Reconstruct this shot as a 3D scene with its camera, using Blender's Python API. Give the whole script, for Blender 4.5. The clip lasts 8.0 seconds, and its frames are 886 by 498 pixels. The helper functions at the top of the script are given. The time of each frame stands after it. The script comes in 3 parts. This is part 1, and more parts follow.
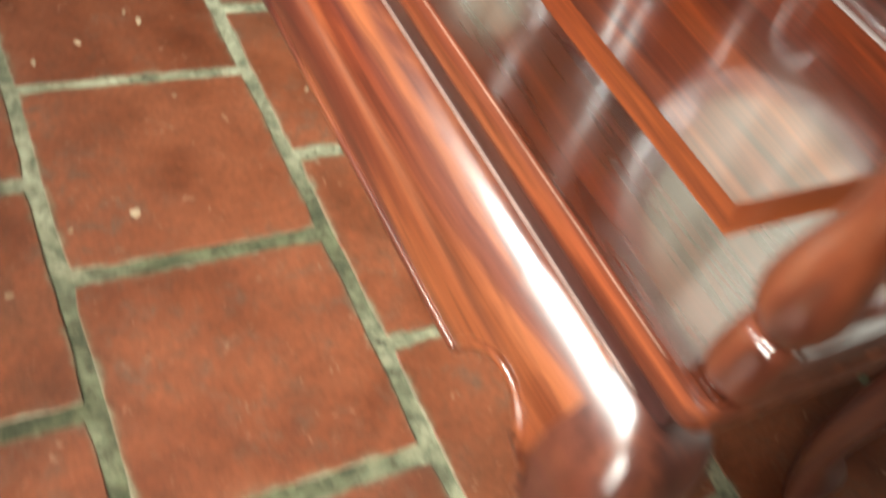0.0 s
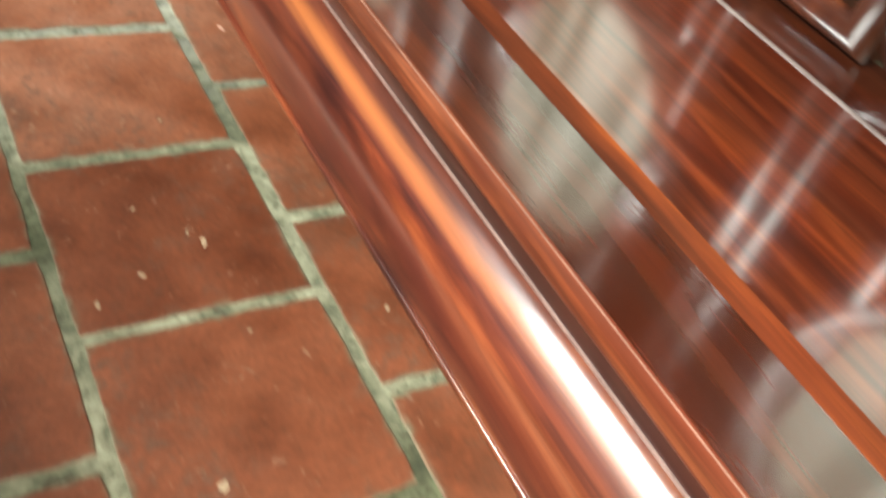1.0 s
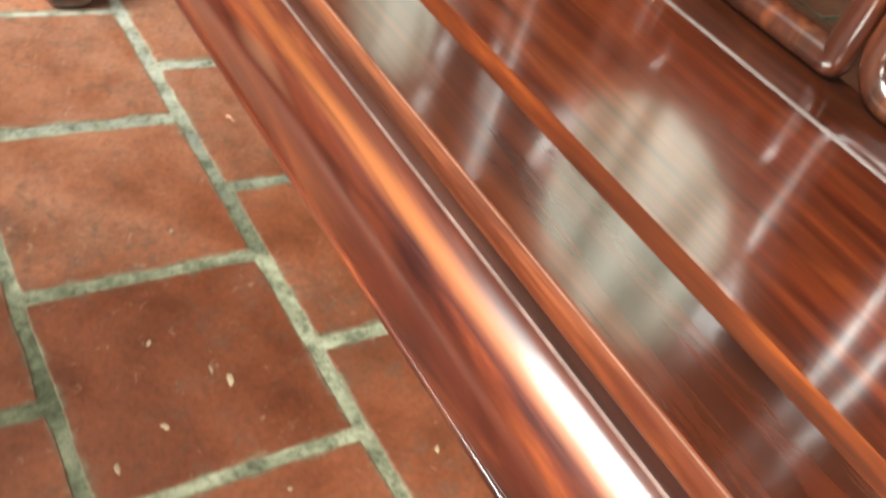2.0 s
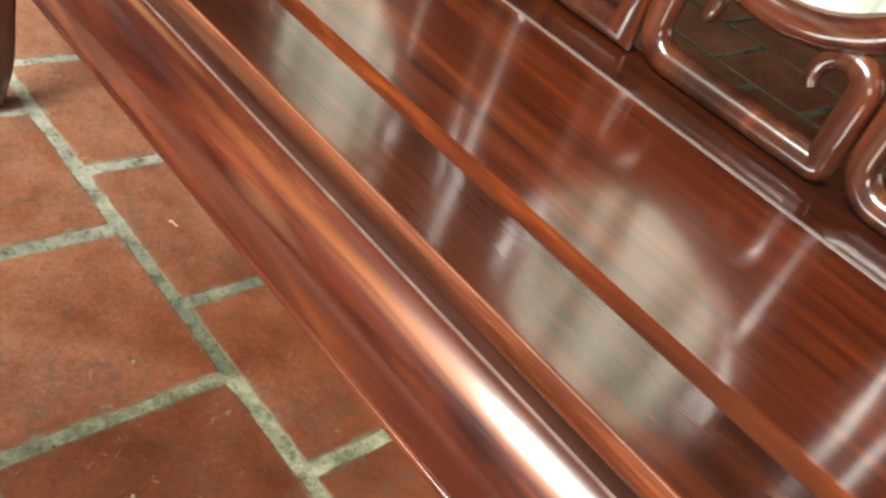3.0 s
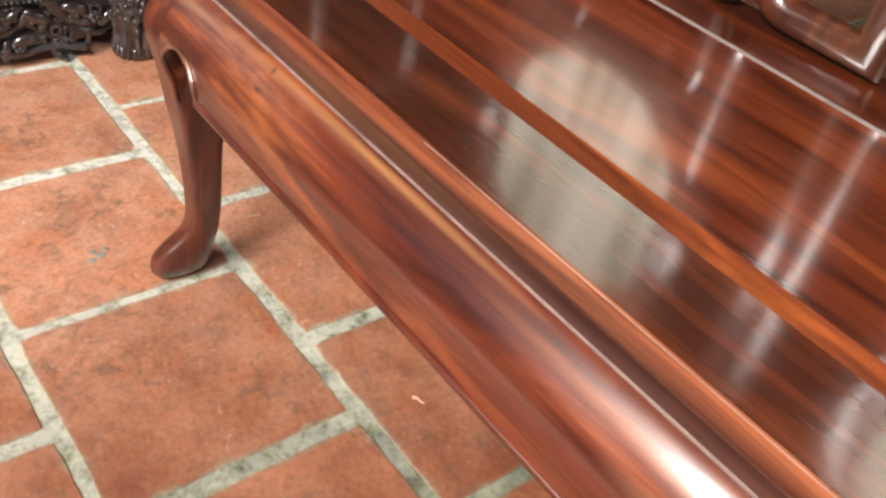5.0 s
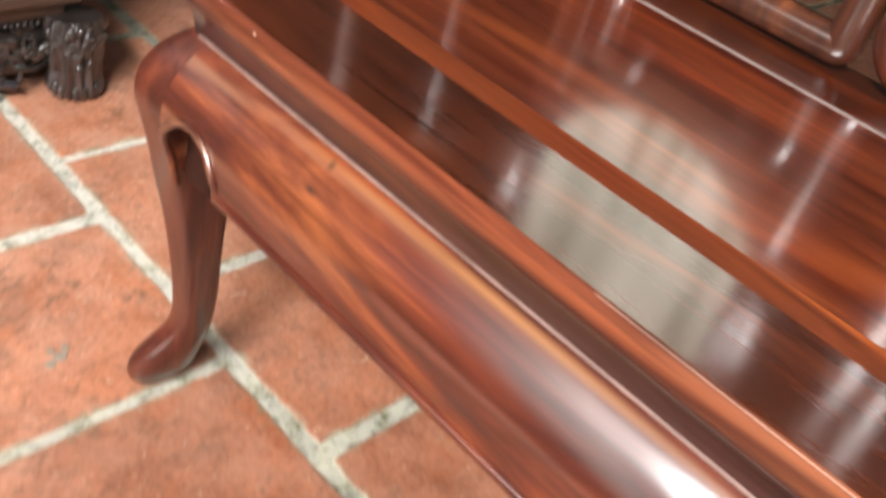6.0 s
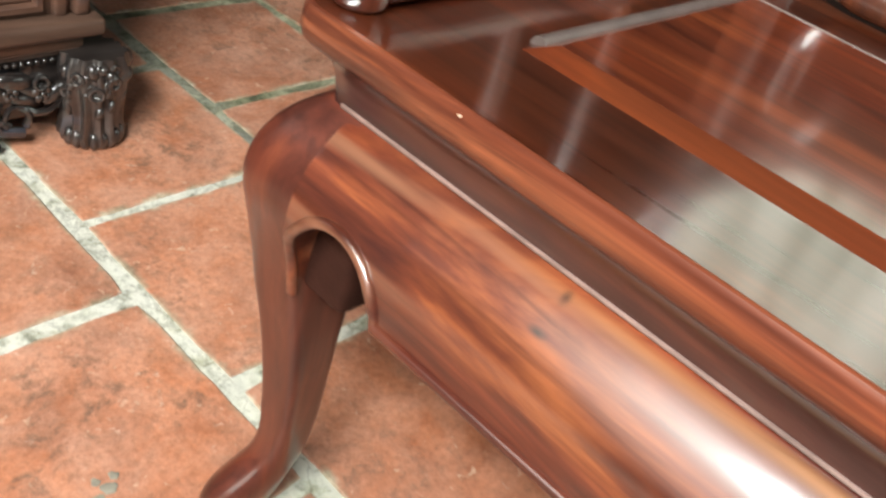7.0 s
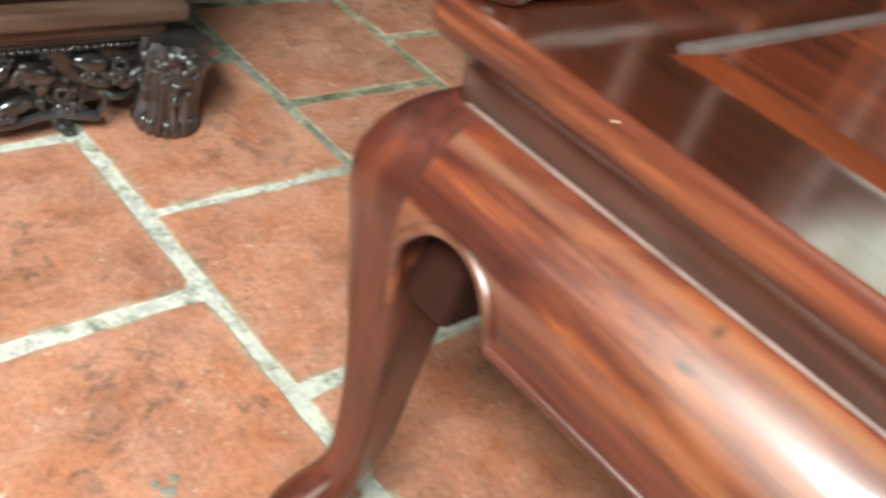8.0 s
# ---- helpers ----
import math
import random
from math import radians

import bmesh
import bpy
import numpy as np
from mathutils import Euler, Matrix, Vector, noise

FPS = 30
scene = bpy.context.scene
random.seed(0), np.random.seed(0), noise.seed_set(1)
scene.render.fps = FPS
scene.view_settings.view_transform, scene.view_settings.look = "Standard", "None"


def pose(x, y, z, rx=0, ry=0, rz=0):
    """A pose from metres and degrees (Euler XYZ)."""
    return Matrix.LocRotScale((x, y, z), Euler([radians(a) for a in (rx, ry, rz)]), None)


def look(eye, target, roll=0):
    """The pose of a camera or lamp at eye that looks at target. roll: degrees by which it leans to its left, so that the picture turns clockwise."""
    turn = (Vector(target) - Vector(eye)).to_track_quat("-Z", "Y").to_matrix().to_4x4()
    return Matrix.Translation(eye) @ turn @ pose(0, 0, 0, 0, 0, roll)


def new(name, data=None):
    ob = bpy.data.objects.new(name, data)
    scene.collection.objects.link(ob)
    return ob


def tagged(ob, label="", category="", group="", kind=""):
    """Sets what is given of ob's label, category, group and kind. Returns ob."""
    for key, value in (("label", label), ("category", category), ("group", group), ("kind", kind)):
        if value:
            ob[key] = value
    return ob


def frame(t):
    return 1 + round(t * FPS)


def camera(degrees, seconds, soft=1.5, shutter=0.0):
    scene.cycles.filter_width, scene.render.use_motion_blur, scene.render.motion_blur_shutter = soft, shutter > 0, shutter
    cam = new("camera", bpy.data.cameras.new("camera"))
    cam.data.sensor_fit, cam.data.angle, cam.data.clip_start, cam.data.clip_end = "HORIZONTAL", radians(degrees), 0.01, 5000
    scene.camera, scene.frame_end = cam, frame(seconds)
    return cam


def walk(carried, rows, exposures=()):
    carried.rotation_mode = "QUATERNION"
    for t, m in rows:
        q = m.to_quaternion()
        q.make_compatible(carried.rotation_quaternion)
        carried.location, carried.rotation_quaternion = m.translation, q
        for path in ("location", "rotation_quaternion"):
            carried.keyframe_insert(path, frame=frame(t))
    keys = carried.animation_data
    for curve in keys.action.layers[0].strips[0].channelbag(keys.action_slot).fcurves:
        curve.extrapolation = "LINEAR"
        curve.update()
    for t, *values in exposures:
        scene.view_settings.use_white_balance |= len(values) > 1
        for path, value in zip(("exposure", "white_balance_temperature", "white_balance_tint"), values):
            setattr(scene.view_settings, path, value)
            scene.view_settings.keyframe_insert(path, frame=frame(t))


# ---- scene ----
cam = camera(52.61, 8.0, 2.5, 0.8)
PATH = [
    (0, (-0.3858, -1.2134, 0.8103), (0.3500, -0.4355, -0.3242), 23.02),
    (0.5, (-0.4192, -1.0779, 0.8154), (0.3685, -0.2813, -0.2702), 21.96),
    (1, (-0.4233, -0.9640, 0.8326), (0.3547, -0.1008, -0.2082), 19.69),
    (1.5, (-0.4040, -0.8368, 0.8261), (0.3578, 0.0701, -0.1892), 19.03),
    (1.7, (-0.4094, -0.8070, 0.8264), (0.3726, 0.0710, -0.1988), 19.79),
    (2.8, (-0.5019, -0.6276, 0.8500), (0.4959, 0.1482, -0.0644), 21.45),
    (3, (-0.4989, -0.5995, 0.8603), (0.5145, 0.1442, -0.0635), 21.72),
    (3.2, (-0.5064, -0.5672, 0.8525), (0.4946, 0.1677, -0.0917), 21.31),
    (3.5, (-0.4984, -0.4962, 0.8564), (0.4286, 0.3390, -0.0800), 14.55),
    (4, (-0.4643, -0.3763, 0.8302), (0.4151, 0.4867, -0.1265), 12.57),
    (4.5, (-0.4563, -0.3162, 0.8245), (0.3830, 0.5799, -0.1378), 11.74),
    (4.7, (-0.4575, -0.2889, 0.8264), (0.3885, 0.6010, -0.1359), 11.48),
    (5.8, (-0.4593, -0.0292, 0.7787), (0.5001, 0.7309, -0.1886), 16.46),
    (6, (-0.4494, 0.0157, 0.7690), (0.5459, 0.7675, -0.1680), 15.87),
    (6.2, (-0.4412, 0.0661, 0.7566), (0.5765, 0.8090, -0.1631), 15.30),
    (6.5, (-0.4229, 0.1767, 0.7213), (0.6135, 0.8929, -0.1988), 14.96),
    (7, (-0.4252, 0.2608, 0.6836), (0.6287, 0.9691, -0.2227), 17.32),
    (7.2, (-0.4159, 0.2836, 0.6770), (0.6497, 0.9950, -0.2130), 17.89),
    (7.5, (-0.4206, 0.3194, 0.6558), (0.6480, 1.0441, -0.2197), 20.54),
    (7.8, (-0.4350, 0.3325, 0.6347), (0.5804, 1.1033, -0.2644), 20.74),
    (8, (-0.4309, 0.3144, 0.6445), (0.5897, 1.0752, -0.2573), 19.87),
]
EXPOSURES = [(0, -0.75, 6450, 4), (0.5, -1.15, 6450, 4), (1, -0.85, 6400, 4), (1.5, -0.7, 6350, 3), (3, -1.15, 6700, 8), (3.5, -1.4, 6850, 9), (4, -1.05, 6650, 11), (4.5, -0.9, 6650, 13), (6, -0.75, 6550, 17), (6.5, -0.83, 6400, 12), (7, -0.75, 6300, 7), (7.5, -0.72, 6100, 3), (8, -0.7, 6050, 2)]
walk(cam, [(t, look(eye, target, roll)) for t, eye, target, roll in PATH], EXPOSURES)

# ---- world and lights ----
world = bpy.data.worlds.new("overcast_sky")
scene.world = world
world.use_nodes = True
wn = world.node_tree.nodes
sky = wn.new("ShaderNodeTexSky")
sky.sky_type, sky.sun_disc = "NISHITA", False
sky.sun_elevation, sky.sun_rotation = radians(50), radians(-90)
world.node_tree.links.new(sky.outputs[0], wn["Background"].inputs[0])
wn["Background"].inputs[1].default_value = 0.05


def area_light(name, m, sx, sy, watts, color):
    lamp = bpy.data.lights.new(name, "AREA")
    lamp.shape, lamp.size, lamp.size_y, lamp.energy, lamp.color = "RECTANGLE", sx, sy, watts, color
    ob = new(name, lamp)
    ob.matrix_world = m
    return ob


# daylight in the west openings; the south and north lamps are added to brighten
area_light("window_daylight", look((-1.66, -0.35, 2.10), (0, -0.35, 0.6)), 1.4, 0.42, 330, (0.95, 0.985, 0.94))
area_light("window_side_daylight", look((-1.66, 0.62, 2.10), (0, 0.62, 0.6)), 0.52, 0.5, 6, (1.0, 0.965, 0.90))
door = area_light("door_daylight", look((-1.13, 0.50, 0.85), (-0.16, 0.95, 0.0)), 0.5, 1.4, 8.0, (1.0, 0.92, 0.80))
door.data.spread = radians(95)
area_light("low_door_daylight", look((-1.14, -0.35, 0.66), (0, -0.35, 0.52)), 0.52, 0.55, 0.45, (1.0, 0.88, 0.72))
# added fill for the nearest floor, no doorway known there
south = area_light("near_floor_fill", look((-1.14, -1.62, 0.66), (-0.42, -0.98, 0.0)), 0.5, 1.1, 16, (1.0, 0.96, 0.88))
south.data.spread = radians(52)
# weak added fill from the north, not a known window
area_light("north_fill", look((-0.45, 2.84, 1.55), (-0.3, 0, 0.4)), 1.7, 1.6, 3.5, (1.0, 0.98, 0.93))
# added fill for the floor behind the bench, kept out of its reflections
area_light("back_floor_fill", look((2.9, -2.74, 1.35), (2.2, 0.4, 0.0)), 2.6, 1.6, 52, (0.97, 1.0, 0.88))


# ---- materials ----
def shader(name):
    m = bpy.data.materials.new(name)
    m.use_nodes = True
    n, l = m.node_tree.nodes, m.node_tree.links
    return m, n, l, n["Principled BSDF"]


def ramp(n, stops):
    r = n.new("ShaderNodeValToRGB")
    e = r.color_ramp.elements
    while len(e) < len(stops):
        e.new(0.5)
    for k, (p, c) in zip(e, stops):
        k.position, k.color = p, (*c, 1)
    return r


def coords(n, l, scale, turn=(0, 0, 0), source="Object"):
    tc, mp = n.new("ShaderNodeTexCoord"), n.new("ShaderNodeMapping")
    mp.inputs["Scale"].default_value, mp.inputs["Rotation"].default_value = scale, turn
    l.new(tc.outputs[source], mp.inputs[0])
    return mp.outputs[0]


def noise_node(n, l, vec, scale, detail=4.0, rough=0.55, warp=0.0):
    t = n.new("ShaderNodeTexNoise")
    t.inputs["Scale"].default_value, t.inputs["Detail"].default_value = scale, detail
    t.inputs["Roughness"].default_value, t.inputs["Distortion"].default_value = rough, warp
    l.new(vec, t.inputs["Vector"])
    return t.outputs["Fac"]


def mix(n, l, kind, fac, a, b):
    t = n.new("ShaderNodeMix")
    t.data_type, t.blend_type = "RGBA", kind
    for sock, v in ((t.inputs[0], fac), (t.inputs[6], a), (t.inputs[7], b)):
        if hasattr(v, "links"):
            l.new(v, sock)
        else:
            sock.default_value = v if isinstance(v, float) else (*v, 1)
    return t.outputs[2]


def bump(n, l, height, strength, dist, bsdf):
    b = n.new("ShaderNodeBump")
    b.inputs["Strength"].default_value, b.inputs["Distance"].default_value = strength, dist
    l.new(height, b.inputs["Height"])
    l.new(b.outputs[0], bsdf.inputs["Normal"])


def rosewood(name, axis, dark, mid, bright, streak=1.0, rough=0.32, pale=0.75, gloss=1.0, coat_rough=0.11, knots=(), ior=1.85, tight=1.0):
    """Lacquered rosewood with its grain along the axis."""
    m, n, l, p = shader(name)
    s = [20.0 * tight] * 3
    s[axis] = 2.6
    big = noise_node(n, l, coords(n, l, s), 1.0, 6.0, 0.58, 1.0)
    s = [70.0 * tight] * 3
    s[axis] = 4.5
    fine = noise_node(n, l, coords(n, l, s), 1.0, 4.0, 0.55, 0.9)
    s = [420.0, 420.0, 420.0]
    s[axis] = 14.0
    pores = noise_node(n, l, coords(n, l, s), 1.0, 2.0, 0.5)
    base = ramp(n, [(0.34, dark), (0.44, tuple((a + b) / 2 for a, b in zip(dark, mid))), (0.52, mid), (0.66, bright)])
    l.new(big, base.inputs[0])
    s = [9.0, 9.0, 9.0]
    s[axis] = 1.5
    rosy = ramp(n, [(0.42, (1, 1, 1)), (0.62, (1.0, 0.76, 0.68))])
    l.new(noise_node(n, l, coords(n, l, s, (0.1, 0.3, 0.2)), 1.0, 3.0, 0.5, 0.8), rosy.inputs[0])
    tone = mix(n, l, "MULTIPLY", 1.0, base.outputs[0], rosy.outputs[0])
    lines = ramp(n, [(0.30, (0.52, 0.46, 0.46)), (0.50, (0.97, 0.96, 0.95)), (0.72, (1.16, 1.12, 1.06))])
    l.new(fine, lines.inputs[0])
    c = mix(n, l, "MULTIPLY", streak, tone, lines.outputs[0])
    s = [26.0 * tight] * 3
    s[axis] = 1.6
    tan = ramp(n, [(0.58, (0, 0, 0)), (0.74, (pale, pale, pale))])
    l.new(noise_node(n, l, coords(n, l, s, (0.3, 0.2, 0.1)), 1.0, 2.0, 0.5, 0.6), tan.inputs[0])
    c = mix(n, l, "MIX", tan.outputs[0], c, tuple(k * f for k, f in zip(bright, (1.0, 1.5, 2.4))))
    pr = ramp(n, [(0.36, (0.7, 0.66, 0.66)), (0.5, (1, 1, 1))])
    l.new(pores, pr.inputs[0])
    c = mix(n, l, "MULTIPLY", 0.22, c, pr.outputs[0])
    for at, size, tint in knots:
        away = n.new("ShaderNodeVectorMath")
        away.operation = "DISTANCE"
        away.inputs[1].default_value = tuple(k / q for k, q in zip(at, size))
        l.new(coords(n, l, tuple(1 / q for q in size)), away.inputs[0])
        spot = ramp(n, [(0.15, (0.85, 0.85, 0.85)), (1.0, (0, 0, 0))])
        l.new(away.outputs["Value"], spot.inputs[0])
        ragged = mix(n, l, "MULTIPLY", 1.0, spot.outputs[0], lines.outputs[0])
        c = mix(n, l, "MIX", ragged, c, tint)
    l.new(c, p.inputs["Base Color"])
    p.inputs["Roughness"].default_value = rough
    p.inputs["Specular IOR Level"].default_value = 0.25
    p.inputs["Coat Weight"].default_value = gloss
    p.inputs["Coat Roughness"].default_value = coat_rough
    p.inputs["Coat IOR"].default_value = ior
    wavy = noise_node(n, l, coords(n, l, (14, 14, 14)), 1.0, 2.0)
    bump(n, l, wavy, 0.10, 0.004, p)
    cb = n.new("ShaderNodeBump")
    cb.inputs["Strength"].default_value, cb.inputs["Distance"].default_value = 0.06, 0.004
    l.new(wavy, cb.inputs["Height"])
    l.new(cb.outputs[0], p.inputs["Coat Normal"])
    return m


DARK, MID, BRIGHT = (0.046, 0.012, 0.009), (0.135, 0.034, 0.015), (0.27, 0.080, 0.028)
wood_y = rosewood("rosewood_lengthwise", 1, DARK, MID, BRIGHT)
wood_x = rosewood("rosewood_crosswise", 0, DARK, MID, BRIGHT)
wood_z = rosewood("rosewood_upright", 2, (0.034, 0.012, 0.008), (0.082, 0.026, 0.013), (0.165, 0.052, 0.021), 0.9, pale=0.12, coat_rough=0.16, ior=1.75)
wood_post = rosewood("rosewood_post", 2, (0.045, 0.013, 0.009), (0.115, 0.031, 0.015), (0.20, 0.058, 0.024), 0.8, pale=0.1, coat_rough=0.08, ior=2.0)
# light on the panel's bevels is put into a brighter orange wood
wood_edge_lit = rosewood("rosewood_edge_lit", 1, (0.060, 0.014, 0.006), (0.140, 0.030, 0.009), (0.27, 0.064, 0.014), 1.0, pale=0.2, tight=1.3)
wood_edge_lit_x = rosewood("rosewood_edge_lit_crosswise", 0, (0.10, 0.022, 0.008), (0.18, 0.038, 0.010), (0.26, 0.060, 0.014), 0.6, pale=0.2)
wood_seat = rosewood("rosewood_seat", 1, (0.038, 0.0092, 0.0042), (0.062, 0.0142, 0.0053), (0.105, 0.0235, 0.0076), 0.9, pale=0.10, coat_rough=0.128, ior=2.15, tight=1.3)
wood_panel = rosewood("rosewood_panel", 1, (0.058, 0.0115, 0.0052), (0.114, 0.0225, 0.0076), (0.195, 0.0425, 0.0118), 0.75, pale=0.14, coat_rough=0.125, ior=2.1, tight=1.5)
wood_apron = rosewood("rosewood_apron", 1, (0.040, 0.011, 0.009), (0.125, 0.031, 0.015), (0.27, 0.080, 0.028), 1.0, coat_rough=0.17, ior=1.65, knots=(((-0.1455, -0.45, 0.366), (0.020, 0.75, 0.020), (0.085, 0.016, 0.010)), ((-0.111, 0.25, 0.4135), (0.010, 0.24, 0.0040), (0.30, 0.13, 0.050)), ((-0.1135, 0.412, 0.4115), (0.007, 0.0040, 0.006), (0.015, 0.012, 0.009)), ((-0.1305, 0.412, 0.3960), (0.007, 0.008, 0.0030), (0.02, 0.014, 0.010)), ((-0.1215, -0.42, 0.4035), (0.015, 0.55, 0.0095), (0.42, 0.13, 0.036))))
# lighter copy of the seat's wood: window light on the edge is in its colour
wood_nose_lit = rosewood("rosewood_slab_edge_lit", 1, (0.052, 0.0145, 0.010), (0.130, 0.037, 0.018), (0.255, 0.080, 0.034), 1.0, pale=0.25, gloss=0.3, coat_rough=0.26, tight=1.8, knots=(((-0.127, -0.600, 0.470), (0.009, 0.030, 0.012), (0.10, 0.022, 0.012)), ((-0.127, -0.655, 0.468), (0.009, 0.022, 0.010), (0.12, 0.028, 0.014))))
# darkened rosewood: the shade in the hollow is part of its colour
wood_neck_shaded = rosewood("rosewood_neck_shaded", 1, (0.020, 0.008, 0.008), (0.042, 0.016, 0.015), (0.076, 0.028, 0.021), 1.0, pale=0.08, gloss=1.0, coat_rough=0.15, tight=1.3)
wood_leg = rosewood("rosewood_leg", 2, (0.048, 0.015, 0.011), (0.092, 0.027, 0.017), (0.145, 0.044, 0.023), 0.8, pale=0.06, gloss=0.5, coat_rough=0.25)


def terracotta(name, smeared):
    m, n, l, p = shader(name)
    v = coords(n, l, (1, 1, 1))
    oi = n.new("ShaderNodeObjectInfo")
    tint = ramp(n, [(0.0, (0.29, 0.088, 0.036)), (0.5, (0.35, 0.113, 0.047)), (1.0, (0.42, 0.145, 0.066))])
    l.new(oi.outputs["Random"], tint.inputs[0])
    geo = n.new("ShaderNodeNewGeometry")
    w = geo.outputs["Position"]
    cloud = ramp(n, [(0.32, (0.58, 0.53, 0.50)), (0.48, (1, 1, 1)), (0.66, (1.34, 1.46, 1.56))])
    l.new(noise_node(n, l, w, 9.0, 9.0, 0.68, 0.3), cloud.inputs[0])
    c = mix(n, l, "MULTIPLY", 1.0, tint.outputs[0], cloud.outputs[0])
    soot = ramp(n, [(0.52, (0, 0, 0)), (0.74, (0.9, 0.9, 0.9))])
    l.new(noise_node(n, l, w, 3.6, 10.0, 0.74, 0.4), soot.inputs[0])
    c = mix(n, l, "MIX", soot.outputs[0], c, (0.16, 0.085, 0.05))
    chalk = ramp(n, [(0.665, (0, 0, 0)), (0.73, (1, 1, 1))])
    l.new(noise_node(n, l, w, 60.0, 3.0, 0.5, 1.5), chalk.inputs[0])
    c = mix(n, l, "MIX", chalk.outputs[0], c, (0.55, 0.36, 0.25))
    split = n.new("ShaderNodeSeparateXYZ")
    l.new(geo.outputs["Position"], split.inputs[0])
    # mask along y: lit and dusty at 1, painted shade at 0
    lit_dusty = n.new("ShaderNodeMapRange")
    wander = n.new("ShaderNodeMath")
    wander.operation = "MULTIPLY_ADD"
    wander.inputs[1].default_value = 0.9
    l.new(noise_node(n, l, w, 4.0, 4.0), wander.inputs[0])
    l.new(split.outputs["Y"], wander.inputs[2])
    lit_dusty.inputs[1].default_value, lit_dusty.inputs[2].default_value = 0.45, 1.25
    l.new(wander.outputs[0], lit_dusty.inputs[0])
    # shade on the near floor is put into the tile colour
    shaded_tile = mix(n, l, "MULTIPLY", 1.0, c, (0.50, 0.41, 0.36))
    c = mix(n, l, "MIX", lit_dusty.outputs[0], shaded_tile, c)
    film = ramp(n, [(0.36, (0.05, 0.05, 0.05)), (0.66, (0.66, 0.66, 0.66))])
    l.new(noise_node(n, l, w, 11.0, 12.0, 0.78, 0.4), film.inputs[0])
    # pale dust; part of the brighter light there is in its colour
    dust = mix(n, l, "MULTIPLY", 1.0, film.outputs[0], lit_dusty.outputs[0])
    c = mix(n, l, "MIX", dust, c, (0.60, 0.345, 0.25))
    flecks = ramp(n, [(0.62, (0, 0, 0)), (0.70, (0.8, 0.8, 0.8))])
    l.new(noise_node(n, l, w, 38.0, 8.0, 0.7, 0.8), flecks.inputs[0])
    c = mix(n, l, "MIX", mix(n, l, "MULTIPLY", 1.0, flecks.outputs[0], lit_dusty.outputs[0]), c, (0.66, 0.52, 0.42))
    pits = ramp(n, [(0.38, (0.75, 0.75, 0.75)), (0.50, (0, 0, 0))])
    l.new(noise_node(n, l, w, 42.0, 9.0, 0.75, 0.5), pits.inputs[0])
    patch = ramp(n, [(0.44, (0.12, 0.12, 0.12)), (0.58, (1, 1, 1))])
    l.new(noise_node(n, l, w, 5.0, 4.0, 0.6, 0.4), patch.inputs[0])
    c = mix(n, l, "MIX", mix(n, l, "MULTIPLY", 1.0, pits.outputs[0], patch.outputs[0]), c, (0.13, 0.075, 0.05))
    grit = ramp(n, [(0.30, (0.74, 0.72, 0.70)), (0.50, (1, 1, 1)), (0.70, (1.18, 1.20, 1.22))])
    l.new(noise_node(n, l, w, 130.0, 5.0, 0.7), grit.inputs[0])
    c = mix(n, l, "MULTIPLY", 1.0, c, grit.outputs[0])
    if smeared:
        # cement wiped over the tile's rim, with a ragged edge
        sides = n.new("ShaderNodeSeparateXYZ")
        l.new(v, sides.inputs[0])
        far_out = n.new("ShaderNodeMath")
        far_out.operation = "MAXIMUM"
        for k in (0, 1):
            away = n.new("ShaderNodeMath")
            away.operation = "ABSOLUTE"
            l.new(sides.outputs[k], away.inputs[0])
            l.new(away.outputs[0], far_out.inputs[k])
        ragged = n.new("ShaderNodeMath")
        ragged.operation = "MULTIPLY_ADD"
        ragged.inputs[1].default_value = 0.034
        l.new(noise_node(n, l, w, 26.0, 7.0, 0.62, 0.5), ragged.inputs[0])
        l.new(far_out.outputs[0], ragged.inputs[2])
        rim = ramp(n, [(0.1520, (0, 0, 0)), (0.1575, (0.45, 0.45, 0.45)), (0.1610, (0.9, 0.9, 0.9))])
        l.new(ragged.outputs[0], rim.inputs[0])
        wiped = ramp(n, [(0.34, (0.13, 0.115, 0.07)), (0.50, (0.34, 0.30, 0.21)), (0.64, (0.60, 0.54, 0.42))])
        l.new(noise_node(n, l, w, 34.0, 8.0, 0.7), wiped.inputs[0])
        # rim cement here: moss, and the same shade in its colour
        shaded_mossy = mix(n, l, "MULTIPLY", 1.0, wiped.outputs[0], (0.50, 0.52, 0.46))
        c = mix(n, l, "MIX", rim.outputs[0], c, mix(n, l, "MIX", lit_dusty.outputs[0], shaded_mossy, wiped.outputs[0]))
    l.new(c, p.inputs["Base Color"])
    rr = ramp(n, [(0.3, (0.42, 0.42, 0.42)), (0.7, (0.60, 0.60, 0.60))])
    l.new(noise_node(n, l, w, 9.0, 5.0), rr.inputs[0])
    l.new(rr.outputs[0], p.inputs["Roughness"])
    bump(n, l, noise_node(n, l, w, 60.0, 8.0, 0.7), 0.55, 0.003, p)
    return m


